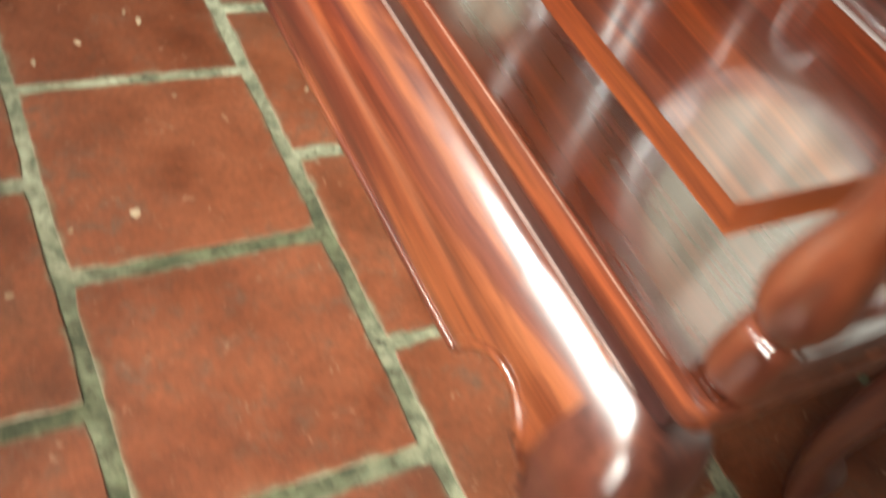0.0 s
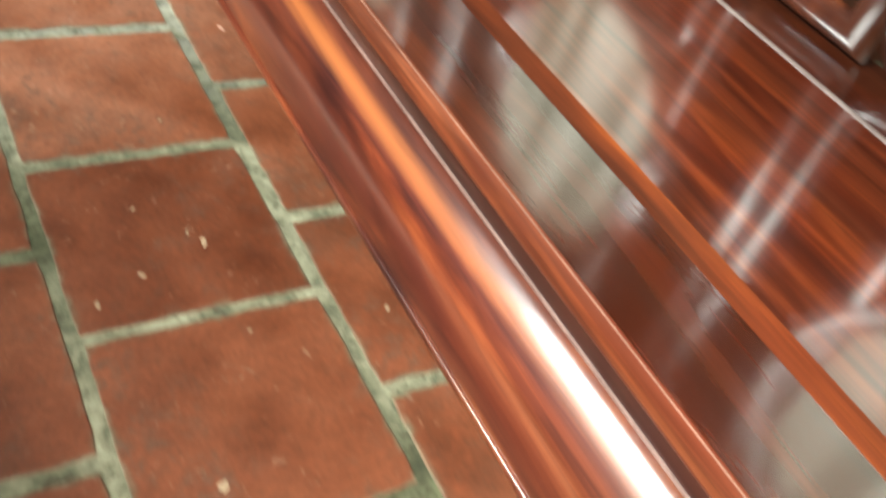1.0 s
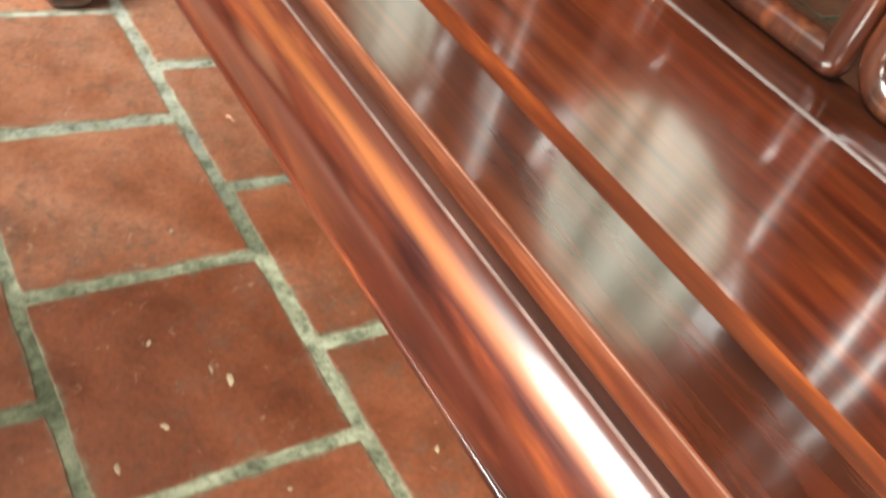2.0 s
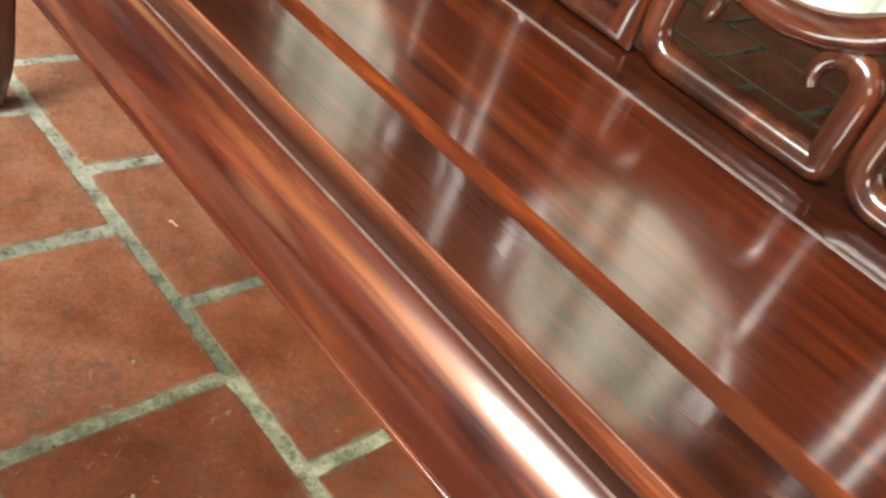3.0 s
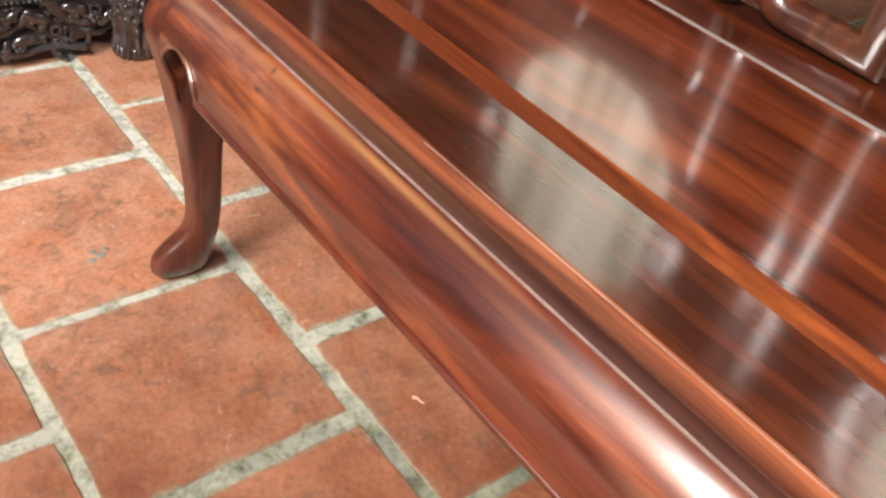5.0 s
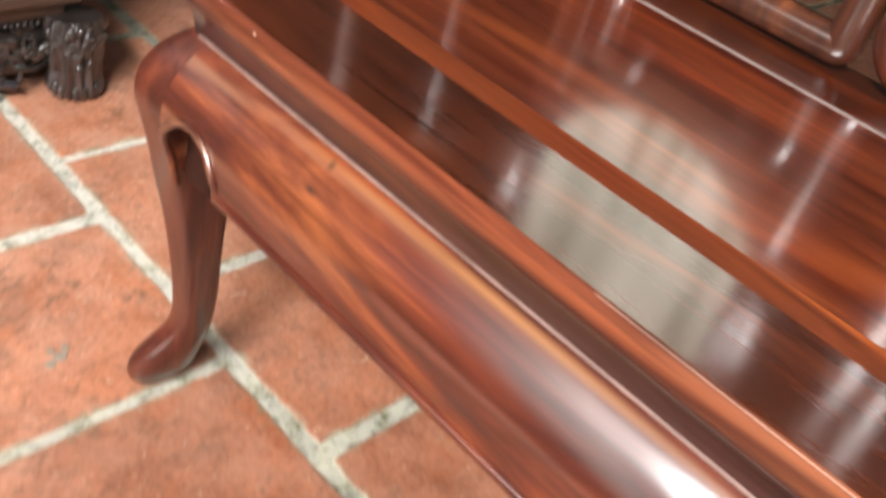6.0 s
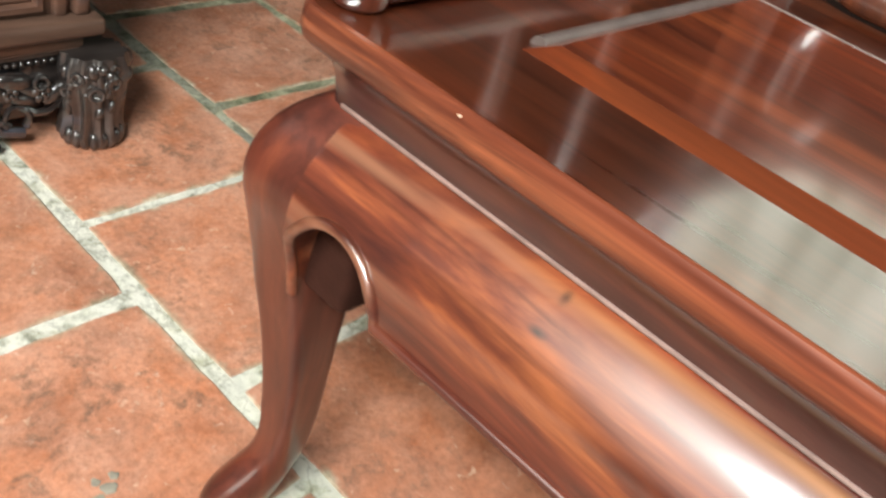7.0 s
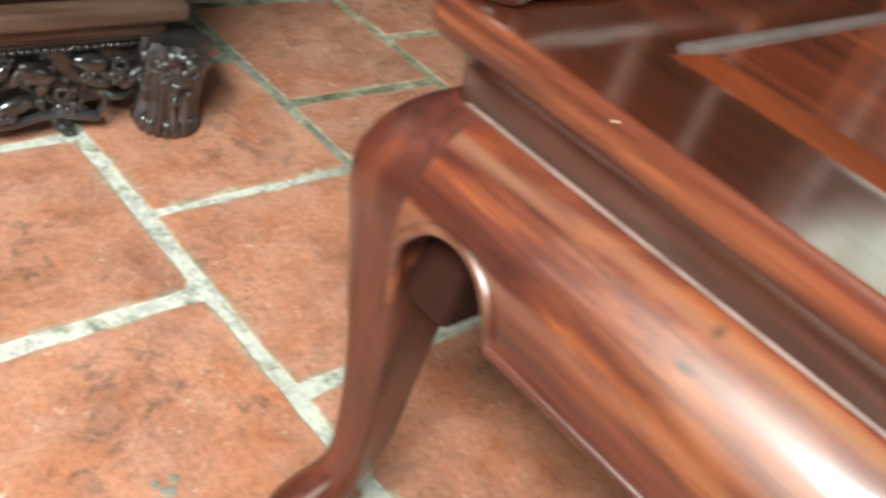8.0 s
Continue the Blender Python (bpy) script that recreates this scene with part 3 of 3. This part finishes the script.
def frame_loop(y0, y1, z0, z1, r):
    """A closed bar frame of oval section: bent round on one side, mitred to a point on the other."""
    a0, a1, b0, b1, bend = y0 + r, y1 - r, z0 + r, z1 - r, 0.038
    path = [(a0, b0)]
    for cy, cz, a in ((a1 - bend, b0 + bend, -90), (a1 - bend, b1 - bend, 0)):
        path += [(cy + bend * math.cos(q), cz + bend * math.sin(q)) for q in (radians(a + 90 * k / 7) for k in range(8))]
    path.append((a0, b1))
    k, rings = len(path), []
    for i in range(k + 1):
        p, c, n = (Vector(path[q % k]) for q in (i - 1, i, i + 1))
        d0, d1 = (c - p).normalized(), (n - c).normalized()
        side = Vector((-(d0.y + d1.y), d0.x + d1.x)).normalized()
        reach = 1 / max(0.5, side.dot(Vector((-d0.y, d0.x))))
        rings.append([(BX - 0.0165 * math.cos(a), c.x + side.x * r * reach * math.sin(a), c.y + side.y * r * reach * math.sin(a)) for a in (2 * math.pi * m / 18 for m in range(18))])
    bm = loft(rings, True, False)
    bmesh.ops.remove_doubles(bm, verts=bm.verts, dist=1e-6)
    return bm


def medallion(y):
    zc = 0.785
    ring = [Vector((BX, y + 0.176 * math.cos(q), zc + 0.176 * math.sin(q))) for q in (2 * math.pi * k / 64 for k in range(64))]
    ob = part("medallion_ring", tube(ring, 0.021, 14, True), wood_y, bench, "round rosewood ring holding a marble disc")
    disc = loft([[(BX - x, y + r * math.cos(q), zc + r * math.sin(q)) for q in (2 * math.pi * k / 64 for k in range(64))] for x, r in ((-0.008, 0.160), (0.006, 0.160), (0.008, 0.157))])
    part("marble_disc", disc, marble_mat, ob, "cream white marble disc with grey green veins", 30)


def cradle(y0, y1):
    """A low bar whose upturned ends curl inwards under a ring: one corner bent round, the other mitred."""
    r, mid, half = 0.0178, (y0 + y1) / 2, (y1 - y0) / 2
    side = half - r
    path = []
    for s, bend in ((-1, 0.004), (1, 0.036)):
        top = [(side - 0.027 + 0.027 * math.cos(q), 0.578 + 0.027 * math.sin(q)) for q in (radians(215 * k / 14) for k in range(15))]
        corner = [(side - bend + bend * math.cos(q), BZ + r + bend + bend * math.sin(q)) for q in (radians(-90 + 90 * k / 6) for k in range(7))]
        up = corner + [(side, z) for z in (0.54, 0.56)] + top
        path.append([Vector((BX, mid + s * d, z)) for d, z in up])
    line = path[0][::-1] + path[1]
    k = len(line) - 1
    def thick(f):
        tip = min(f, 1 - f) * k / 14
        return r * (0.40 + 0.60 * min(1.0, tip) ** 0.7)
    return tube(line, thick, 18, side=Vector((1, 0, 0)), flat=0.93)


def backrest():
    for side in (1, -1):
        for a, b, kind in HALF_BAYS:
            if kind == "disc" and a == 0.0 and side < 0:
                continue
            y0, y1 = (YC - b, YC + b) if a == 0.0 else sorted((YC + side * a, YC + side * b))
            if kind == "disc":
                part("cradle", cradle(y0 + 0.0006, y1 - 0.0006), wood_z, bench, "low bar with curled ends under a ring")
                medallion((y0 + y1) / 2)
            else:
                part("back_frame", frame_loop(y0 + 0.0006, y1 - 0.0006, BZ, BACK_TOP, 0.0178), wood_z, bench)
    part("top_rail", tube([Vector((BX, YC - 0.80, BACK_TOP + 0.025)), Vector((BX, YC, BACK_TOP + 0.035)), Vector((BX, YC + 0.80, BACK_TOP + 0.025))], 0.024, 14), wood_y, bench)
    for s in (1, -1):
        part("back_post", box(BX - 0.017, BX + 0.017, YC + s * 0.778 - 0.022, YC + s * 0.778 + 0.022, SEAT - 0.002, BACK_TOP + 0.03, 0.006, 2), wood_z, bench)


backrest()


def arm_post(y):
    """The turned front post of the arm: a foot, a ring, a groove, a bulb and a tapering shaft."""
    turned = spline([(0.0130, 0, 0.0), (0.0175, 0, 0.004), (0.0190, 0, 0.015), (0.0182, 0, 0.030), (0.0168, 0, 0.040), (0.0128, 0, 0.0460), (0.0170, 0, 0.0505), (0.0215, 0, 0.062), (0.0225, 0, 0.075), (0.0195, 0, 0.095), (0.0155, 0, 0.115), (0.0138, 0, 0.140), (0.0150, 0, 0.175), (0.0185, 0, 0.205), (0.0205, 0, 0.225)], 4)
    return lathe([(p.x, p.z) for p in turned], 36, (-0.098, y, SEAT - 0.0005))


for s in (1, -1):
    y = YC + (0.846 if s > 0 else -0.866)
    part("arm_post", arm_post(y), wood_post, bench, "turned glossy arm post with a bulb over its foot")
    line = spline([(-0.125, y, SEAT + 0.215), (-0.06, y, SEAT + 0.235), (0.10, y, SEAT + 0.24), (0.23, y, SEAT + 0.25), (0.343, y - s * 0.05, SEAT + 0.27)], 6)
    part("armrest", tube(line, 0.019, 14, side=Vector((0, 0, 1))), wood_x, bench)
    low = [Vector((-0.085 + 0.42 * k / 12, y - s * 0.002, SEAT + 0.0175)) for k in range(13)]
    part("arm_base_rail", tube(low, 0.0175, 18, side=Vector((0, 0, 1))), wood_x, bench, "thick rounded rail along the seat's end")
    for x in (0.06, 0.21):
        part("arm_spindle", tube([Vector((x, y - s * 0.002, SEAT + 0.03)), Vector((x, y - s * 0.002, SEAT + 0.13)), Vector((x, y, SEAT + 0.236))], 0.009, 10), wood_z, bench)

# ---- carved cabinet ----
cabinet = tagged(new("carved_cabinet"), "dark brown wooden cabinet on a carved black base", "cabinet")
CX, CY = 0.118, 1.195
part("ledge", box(CX - 1.3, CX, CY, CY + 0.5, 0.146, 0.170, 0.007, 3), walnut, cabinet, "lighter brown moulded ledge")
part("moulding", box(CX - 1.285, CX - 0.022, CY + 0.014, CY + 0.48, 0.128, 0.1485, 0.004, 2), walnut, cabinet)
body = part("body", box(CX - 1.27, CX - 0.018, CY + 0.026, CY + 0.45, 0.169, 0.90, 0.004, 2), walnut, cabinet)


def panel_frame(x0, x1, z0, z1, y):
    """A raised moulded frame on the body's front."""
    rings = []
    for off, dy in ((0.0, 0.0), (0.003, -0.008), (0.010, -0.009), (0.014, -0.003), (0.018, -0.006), (0.022, 0.0)):
        rings.append([(x0 + off, y + dy, z0 + off), (x1 - off, y + dy, z0 + off), (x1 - off, y + dy, z1 - off), (x0 + off, y + dy, z1 - off)])
    return loft(rings, True, False)


part("stile", box(CX - 0.034, CX - 0.014, CY + 0.014, CY + 0.034, 0.169, 0.89, 0.006, 3), walnut, cabinet)
part("stile", box(CX - 0.058, CX - 0.040, CY + 0.018, CY + 0.034, 0.169, 0.89, 0.005, 3), walnut, cabinet)
for k in range(3):
    x1 = CX - 0.068 - 0.38 * k
    part("panel_frame", panel_frame(x1 - 0.35, x1, 0.176, 0.66, CY + 0.0265), walnut, body, "pale edged panel moulding", 30)
part("cove", loft([[(x, CY + d, z) for x in (CX - 1.28, CX - 0.03)] + [(x, CY + 0.06, z) for x in (CX - 0.03, CX - 1.28)] for d, z in ((0.024, 0.118), (0.018, 0.121), (0.020, 0.125), (0.012, 0.129))]), walnut, cabinet)


def ball(at, r, sx=1.0, sy=1.0, sz=1.0, turn=0.0, u=8, v=6):
    bm = bmesh.new()
    m = Matrix.Translation(at) @ Matrix.Rotation(turn, 4, "Y") @ Matrix.Diagonal((sx, sy, sz, 1))
    bmesh.ops.create_uvsphere(bm, u_segments=u, v_segments=v, radius=r, matrix=m)
    return bm


def curl(at, r, thick, turn0, sweep, seg=14):
    pts = []
    for k in range(seg + 1):
        a = turn0 + sweep * k / seg
        q = r * (1 - 0.55 * k / seg)
        pts.append(Vector((at[0] + q * math.cos(a), at[1] - 0.002 * math.sin(3 * a), at[2] + q * math.sin(a))))
    return tube(pts, lambda f: thick * (1 - 0.45 * f), 6, side=Vector((0, 1, 0)))


def blossom(at, r):
    bits = [ball((at[0] + r * 0.62 * math.cos(a), at[1], at[2] + r * 0.62 * math.sin(a)), r * 0.46, 1, 0.55, 1, 0, 7, 5) for a in (2 * math.pi * k / 5 + 0.4 for k in range(5))]
    return join(ball((at[0], at[1] - r * 0.25, at[2]), r * 0.26, 1, 0.8, 1, 0, 7, 5), *bits)


def carved_relief():
    """Pierced carving of twigs, leaves and blossoms under the cabinet."""
    r = random.Random(5)
    y = CY + 0.016
    lower = spline([(CX - 1.2 + 0.055 * k, y, 0.022 + 0.016 * ((k * 7) % 5) / 4) for k in range(21)], 4)
    bough = tube(lower, lambda f: 0.0075, 7, side=Vector((0, 1, 0)))
    base = part("carved_base", join(box(CX - 1.27, CX - 0.04, CY + 0.022, CY + 0.036, 0.106, 0.121, 0.003, 1), bough), ebony, cabinet, "black pierced carving of twigs and blossoms", 50)
    cols = 150
    plate, thick = [], 0.010
    for k in range(cols + 1):
        x = CX - 0.035 - 1.2 * k / cols
        low = 0.040 + 0.020 * math.sin(x * 31) * math.sin(x * 13 + 1) + (0.016 * math.sin(x * 67))
        front = [(x, CY + 0.026 - 0.007 * (0.5 + 0.5 * math.sin(x * 120 + 3 * q) * math.sin(q * 7 + x * 60)), low + (0.112 - low) * q / 7) for q in range(8)]
        plate.append(front + [(x, CY + 0.026 + thick, p[2]) for p in reversed(front)])
    part("carved_ground", loft(plate), ebony, base, smooth=60)
    for k in range(38):
        x, z = CX - 0.060 - 1.1 * (k + r.random()) / 38, r.uniform(0.03, 0.09)
        twig = curl((x, y + r.uniform(-0.002, 0.006), z), r.uniform(0.018, 0.034), r.uniform(0.004, 0.0065), r.uniform(0, 6.3), r.choice((-1, 1)) * r.uniform(3.5, 6.5))
        part("twig", twig, ebony, base, smooth=50)
    for k in range(46):
        x, z = CX - 0.055 - 1.1 * (k + r.random()) / 46, r.uniform(0.035, 0.10)
        part("leaf", ball((x, y - 0.002, z), r.uniform(0.009, 0.015), 1.5, 0.5, 0.62, r.uniform(0, 3.1), 10, 7), ebony, base, smooth=50)
    for k in range(30):
        x, z = CX - 0.055 - 1.1 * (k + r.random()) / 30, r.uniform(0.040, 0.102)
        part("blossom", blossom((x, y - 0.008, z), r.uniform(0.009, 0.013)), ebony, base, smooth=50)


carved_relief()
for x, z, q in ((CX - 0.082, 0.094, 0.0085), (CX - 0.150, 0.066, 0.0075), (CX - 0.235, 0.092, 0.0085), (CX - 0.33, 0.060, 0.008)):
    ring = [Vector((x + q * math.cos(b), CY + 0.004, z + q * math.sin(b))) for b in (2 * math.pi * i / 16 for i in range(16))]
    part("carved_ring", tube(ring, 0.0028, 8, True, side=Vector((0, 1, 0.01))), ebony, cabinet)
for x, z, q, a in ((CX - 0.112, 0.098, 0.017, 0.2), (CX - 0.060, 0.074, 0.015, -0.7), (CX - 0.175, 0.090, 0.018, 0.5), (CX - 0.20, 0.052, 0.016, -0.3), (CX - 0.27, 0.066, 0.018, 0.6), (CX - 0.30, 0.100, 0.016, 0.0)):
    part("leaf", ball((x, CY + 0.012, z), q, 1.4, 0.5, 0.7, a, 14, 9), ebony, cabinet, "large carved leaf")
part("base_backing", box(CX - 1.26, CX - 0.05, CY + 0.052, CY + 0.060, 0.02, 0.127), ebony, cabinet)
bead_mesh = mesh_of("bead", ball((0, 0, 0), 0.0036, u=7, v=6), ebony)
for k in range(100):
    ob = new("bead", bead_mesh)
    ob.location = (CX - 0.035 - 0.0092 * k, CY + 0.016, 0.1165)
    ob.parent = cabinet


def paw(x, y):
    """A bulging foot with deep upright grooves, curls and toes."""
    prof = [(0.030, 0.0), (0.037, 0.006), (0.039, 0.016), (0.036, 0.028), (0.035, 0.045), (0.037, 0.062), (0.040, 0.080), (0.0425, 0.098), (0.042, 0.112), (0.037, 0.1285)]
    seg, rings = 84, []
    for rad, z in prof:
        deep, lean = (0.10 if z < 0.075 else 0.06), 5 * z
        def swell(a):
            return rad * (1 + deep * math.cos(14 * a + lean) + 0.05 * math.sin(3 * a + 30 * z) + 0.04 * math.sin(7 * a - 50 * z))
        rings.append([(x + swell(a) * math.cos(a), y + swell(a) * math.sin(a), z) for a in (2 * math.pi * k / seg for k in range(seg))])
    foot = part("foot", loft(rings), ebony, cabinet, "black carved paw foot", 50)
    r = random.Random(3)
    for k in range(44):
        a, z = r.uniform(-2.9, 0.6), r.uniform(0.055, 0.118)
        c = (x + 0.040 * math.cos(a), y + 0.040 * math.sin(a), z)
        if k % 4 == 0:
            u = Vector((-math.sin(a), math.cos(a), 0))
            ring = [Vector(c) + u * (0.0062 * math.cos(q)) + Vector((0, 0, 0.0062 * math.sin(q))) for q in (2 * math.pi * i / 14 for i in range(14))]
            part("carved_ring", tube(ring, 0.0022, 7, True, side=Vector((math.cos(a), math.sin(a), 0.01))), ebony, foot)
        else:
            part("carved_knob", ball(c, r.uniform(0.004, 0.0075), 0.8, 0.8, r.uniform(0.6, 2.0), r.uniform(-0.5, 0.5), 10, 7), ebony, foot)
    for a, z, q in ((-1.95, 0.086, 0.0085), (-2.45, 0.104, 0.007), (-1.45, 0.100, 0.0075), (-2.8, 0.082, 0.006)):
        c, u = Vector((x + 0.0455 * math.cos(a), y + 0.0455 * math.sin(a), z)), Vector((-math.sin(a), math.cos(a), 0))
        ring = [c + u * (q * math.cos(b)) + Vector((0, 0, q * math.sin(b))) for b in (2 * math.pi * i / 16 for i in range(16))]
        part("carved_ring", tube(ring, 0.0026, 8, True, side=Vector((math.cos(a), math.sin(a), 0.01))), ebony, foot)
    for k in range(12):
        a, z = -2.95 + 3.3 * k / 11, 0.106 + 0.012 * math.sin(5 * k)
        part("carved_lobe", ball((x + 0.040 * math.cos(a), y + 0.040 * math.sin(a), z), 0.0075 + 0.003 * math.sin(3 * k), 0.9, 0.9, 1.3, 0.8 * math.sin(2 * k), 10, 7), ebony, foot)
    for k in range(13):
        a = -2.9 + 3.7 * k / 12
        part("toe", ball((x + 0.0355 * math.cos(a), y + 0.0355 * math.sin(a), 0.013), 0.0072, 1, 1, 1.75, 0, 10, 7), ebony, foot)


for x in (CX - 0.014, CX - 1.22):
    paw(x, CY + 0.010)

# ---- small things on the floor ----
chip = tube(spline([(0.066, 0.292, 0.002), (0.069, 0.287, 0.004), (0.070, 0.281, 0.003), (0.073, 0.278, 0.002)], 4), 0.0022, 6, flat=0.4)
tagged(new("wood_chip", mesh_of("wood_chip", chip, plain("pale_chip", (0.62, 0.36, 0.26), 0.7))), "small pale pink wood shaving on a terracotta tile", "wood chip")
spot_mat = plain("grey_cement_spot", (0.27, 0.24, 0.19), 0.8, 0.3, 40.0)
pale_mat = plain("pale_plaster_spot", (0.38, 0.28, 0.18), 0.85, 0.35, 60.0)


def floor_spot(k, x, y, r, long, turn, material, thick=0.0009):
    """A thin uneven drop dried on the floor."""
    rings = []
    for q, z in ((1.0, -0.001), (0.97, thick), (0.7, thick * 1.5)):
        ring = []
        for t in (2 * math.pi * i / 14 for i in range(14)):
            a, b = q * r * long * (1 + 0.25 * math.sin(3 * t + k)) * math.cos(t), q * r * (1 + 0.2 * math.cos(2 * t + k)) * math.sin(t)
            ring.append((x + a * math.cos(turn) - b * math.sin(turn), y + a * math.sin(turn) + b * math.cos(turn), z))
        rings.append(ring)
    return mesh_of("spot", loft(rings), material)


for k, (x, y, r) in enumerate(((-0.170, 0.694, 0.006), (-0.157, 0.700, 0.007), (-0.147, 0.710, 0.0045), (-0.163, 0.712, 0.004))):
    tagged(new("cement_spot", floor_spot(k, x, y, r, 1.0, 0.0, spot_mat)), "small dried grey cement spot on a tile", "cement spot", "cement spots on one tile")
for k, (x, y, r, long, turn) in enumerate((
    (-0.179, -0.106, 0.0026, 1.5, 0.9), (-0.198, -0.221, 0.0032, 1.6, 2.4), (-0.105, -0.338, 0.0024, 1.2, 0.3), (-0.200, -0.524, 0.0052, 1.3, 1.2),
    (-0.095, 0.068, 0.0020, 1.4, 0.5), (-0.111, -0.183, 0.0038, 2.2, 1.3), (-0.126, -0.163, 0.0020, 2.6, 1.5), (-0.272, -0.536, 0.0026, 1.4, 0.8),
    (-0.346, -0.608, 0.0030, 1.6, 0.2), (0.073, -0.351, 0.0024, 2.4, 1.1), (-0.258, -0.254, 0.0026, 2.4, 1.5))):
    tagged(new("plaster_spot", floor_spot(k, x, y, r, long, turn, pale_mat, 0.0006)), "tiny pale dried plaster spot on a tile", "plaster spot", "plaster spots on the tiles")

scrap = loft([[(0.815 + a * q, 1.509 + b * q, z + 0.006 * abs(a) * 20) for a, b in ((-0.021, -0.008), (0.004, -0.012), (0.023, 0.002), (0.010, 0.011), (-0.015, 0.009))] for q, z in ((1.0, 0.0012), (1.0, 0.0022), (0.6, 0.0028))])
tagged(new("paper_scrap", mesh_of("paper_scrap", scrap, plain("white_paper", (0.78, 0.79, 0.80), 0.8, 0.05))), "small crumpled white paper scrap on terracotta tiles", "paper scrap")

# ---- floor tiles ----
PITCH = 0.3014
LAID = Matrix.Rotation(0.0078, 4, "Z")  # the floor lies a little askew to the room
rng = random.Random(7)


def tile_mesh(k):
    r = random.Random(100 + k)
    h, n = 0.1418, 10
    pts = []
    for sx, sy in ((1, -1), (1, 1), (-1, 1), (-1, -1)):
        a, b = Vector((sx * h, sy * h)), Vector((-sy * h, sx * h))
        for i in range(n):
            p = a.lerp(b, i / n)
            p *= 1 + r.uniform(-0.012, 0.007) - (0.014 if i == 0 else 0)
            pts.append(p)
    out, inn = [(p.x, p.y, -0.006) for p in pts], [(p.x * 0.996, p.y * 0.996, -0.0008) for p in pts]
    top = [(p.x * 0.986, p.y * 0.986, 0.0) for p in pts]
    bm = loft([out, inn, top], True, False)
    bm.verts.ensure_lookup_table()
    bm.faces.new([bm.verts[2 * len(pts) + i] for i in range(len(pts))])
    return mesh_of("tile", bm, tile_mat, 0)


tile_meshes = [tile_mesh(k) for k in range(10)]
near, far_tiles = [], []
for i in range(-10, 18):
    for j in range(-15, 16):
        slip = 0.0035 if i % 2 else (0.136 if i == 0 else 0.146)
        x, y = 0.003 + PITCH * (i + 0.5), PITCH * (j + 0.5) + slip
        if not (X0 - 0.1 < x < X1 + 0.1 and Y0 - 0.1 < y < Y1 + 0.1):
            continue
        turn = math.radians(90 * rng.randrange(4)) + rng.uniform(-0.006, 0.006)
        spot = (x + rng.uniform(-0.003, 0.003), y + rng.uniform(-0.004, 0.004), rng.uniform(-0.0006, 0.0006), turn, rng.randrange(10))
        (near if -1.1 < x < 3.2 and -1.4 < y < 3.6 else far_tiles).append(spot)
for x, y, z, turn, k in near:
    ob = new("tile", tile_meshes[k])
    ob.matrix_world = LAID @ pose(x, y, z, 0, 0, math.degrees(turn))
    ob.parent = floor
rest = bmesh.new()
for x, y, z, turn, k in far_tiles:
    h, m = 0.1405, LAID @ pose(x, y, z, 0, 0, math.degrees(turn))
    lo = [rest.verts.new(m @ Vector((a * h, b * h, -0.006))) for a, b in ((-1, -1), (1, -1), (1, 1), (-1, 1))]
    hi = [rest.verts.new(m @ Vector((a * h * 0.98, b * h * 0.98, 0))) for a, b in ((-1, -1), (1, -1), (1, 1), (-1, 1))]
    rest.faces.new(hi)
    for q in range(4):
        rest.faces.new((lo[q], lo[(q + 1) % 4], hi[(q + 1) % 4], hi[q]))
others = tagged(new("outer_tiles", mesh_of("outer_tiles", rest, outer_tile_mat, 0)), "old terracotta tiles further off", kind="stuff")
others.parent = floor
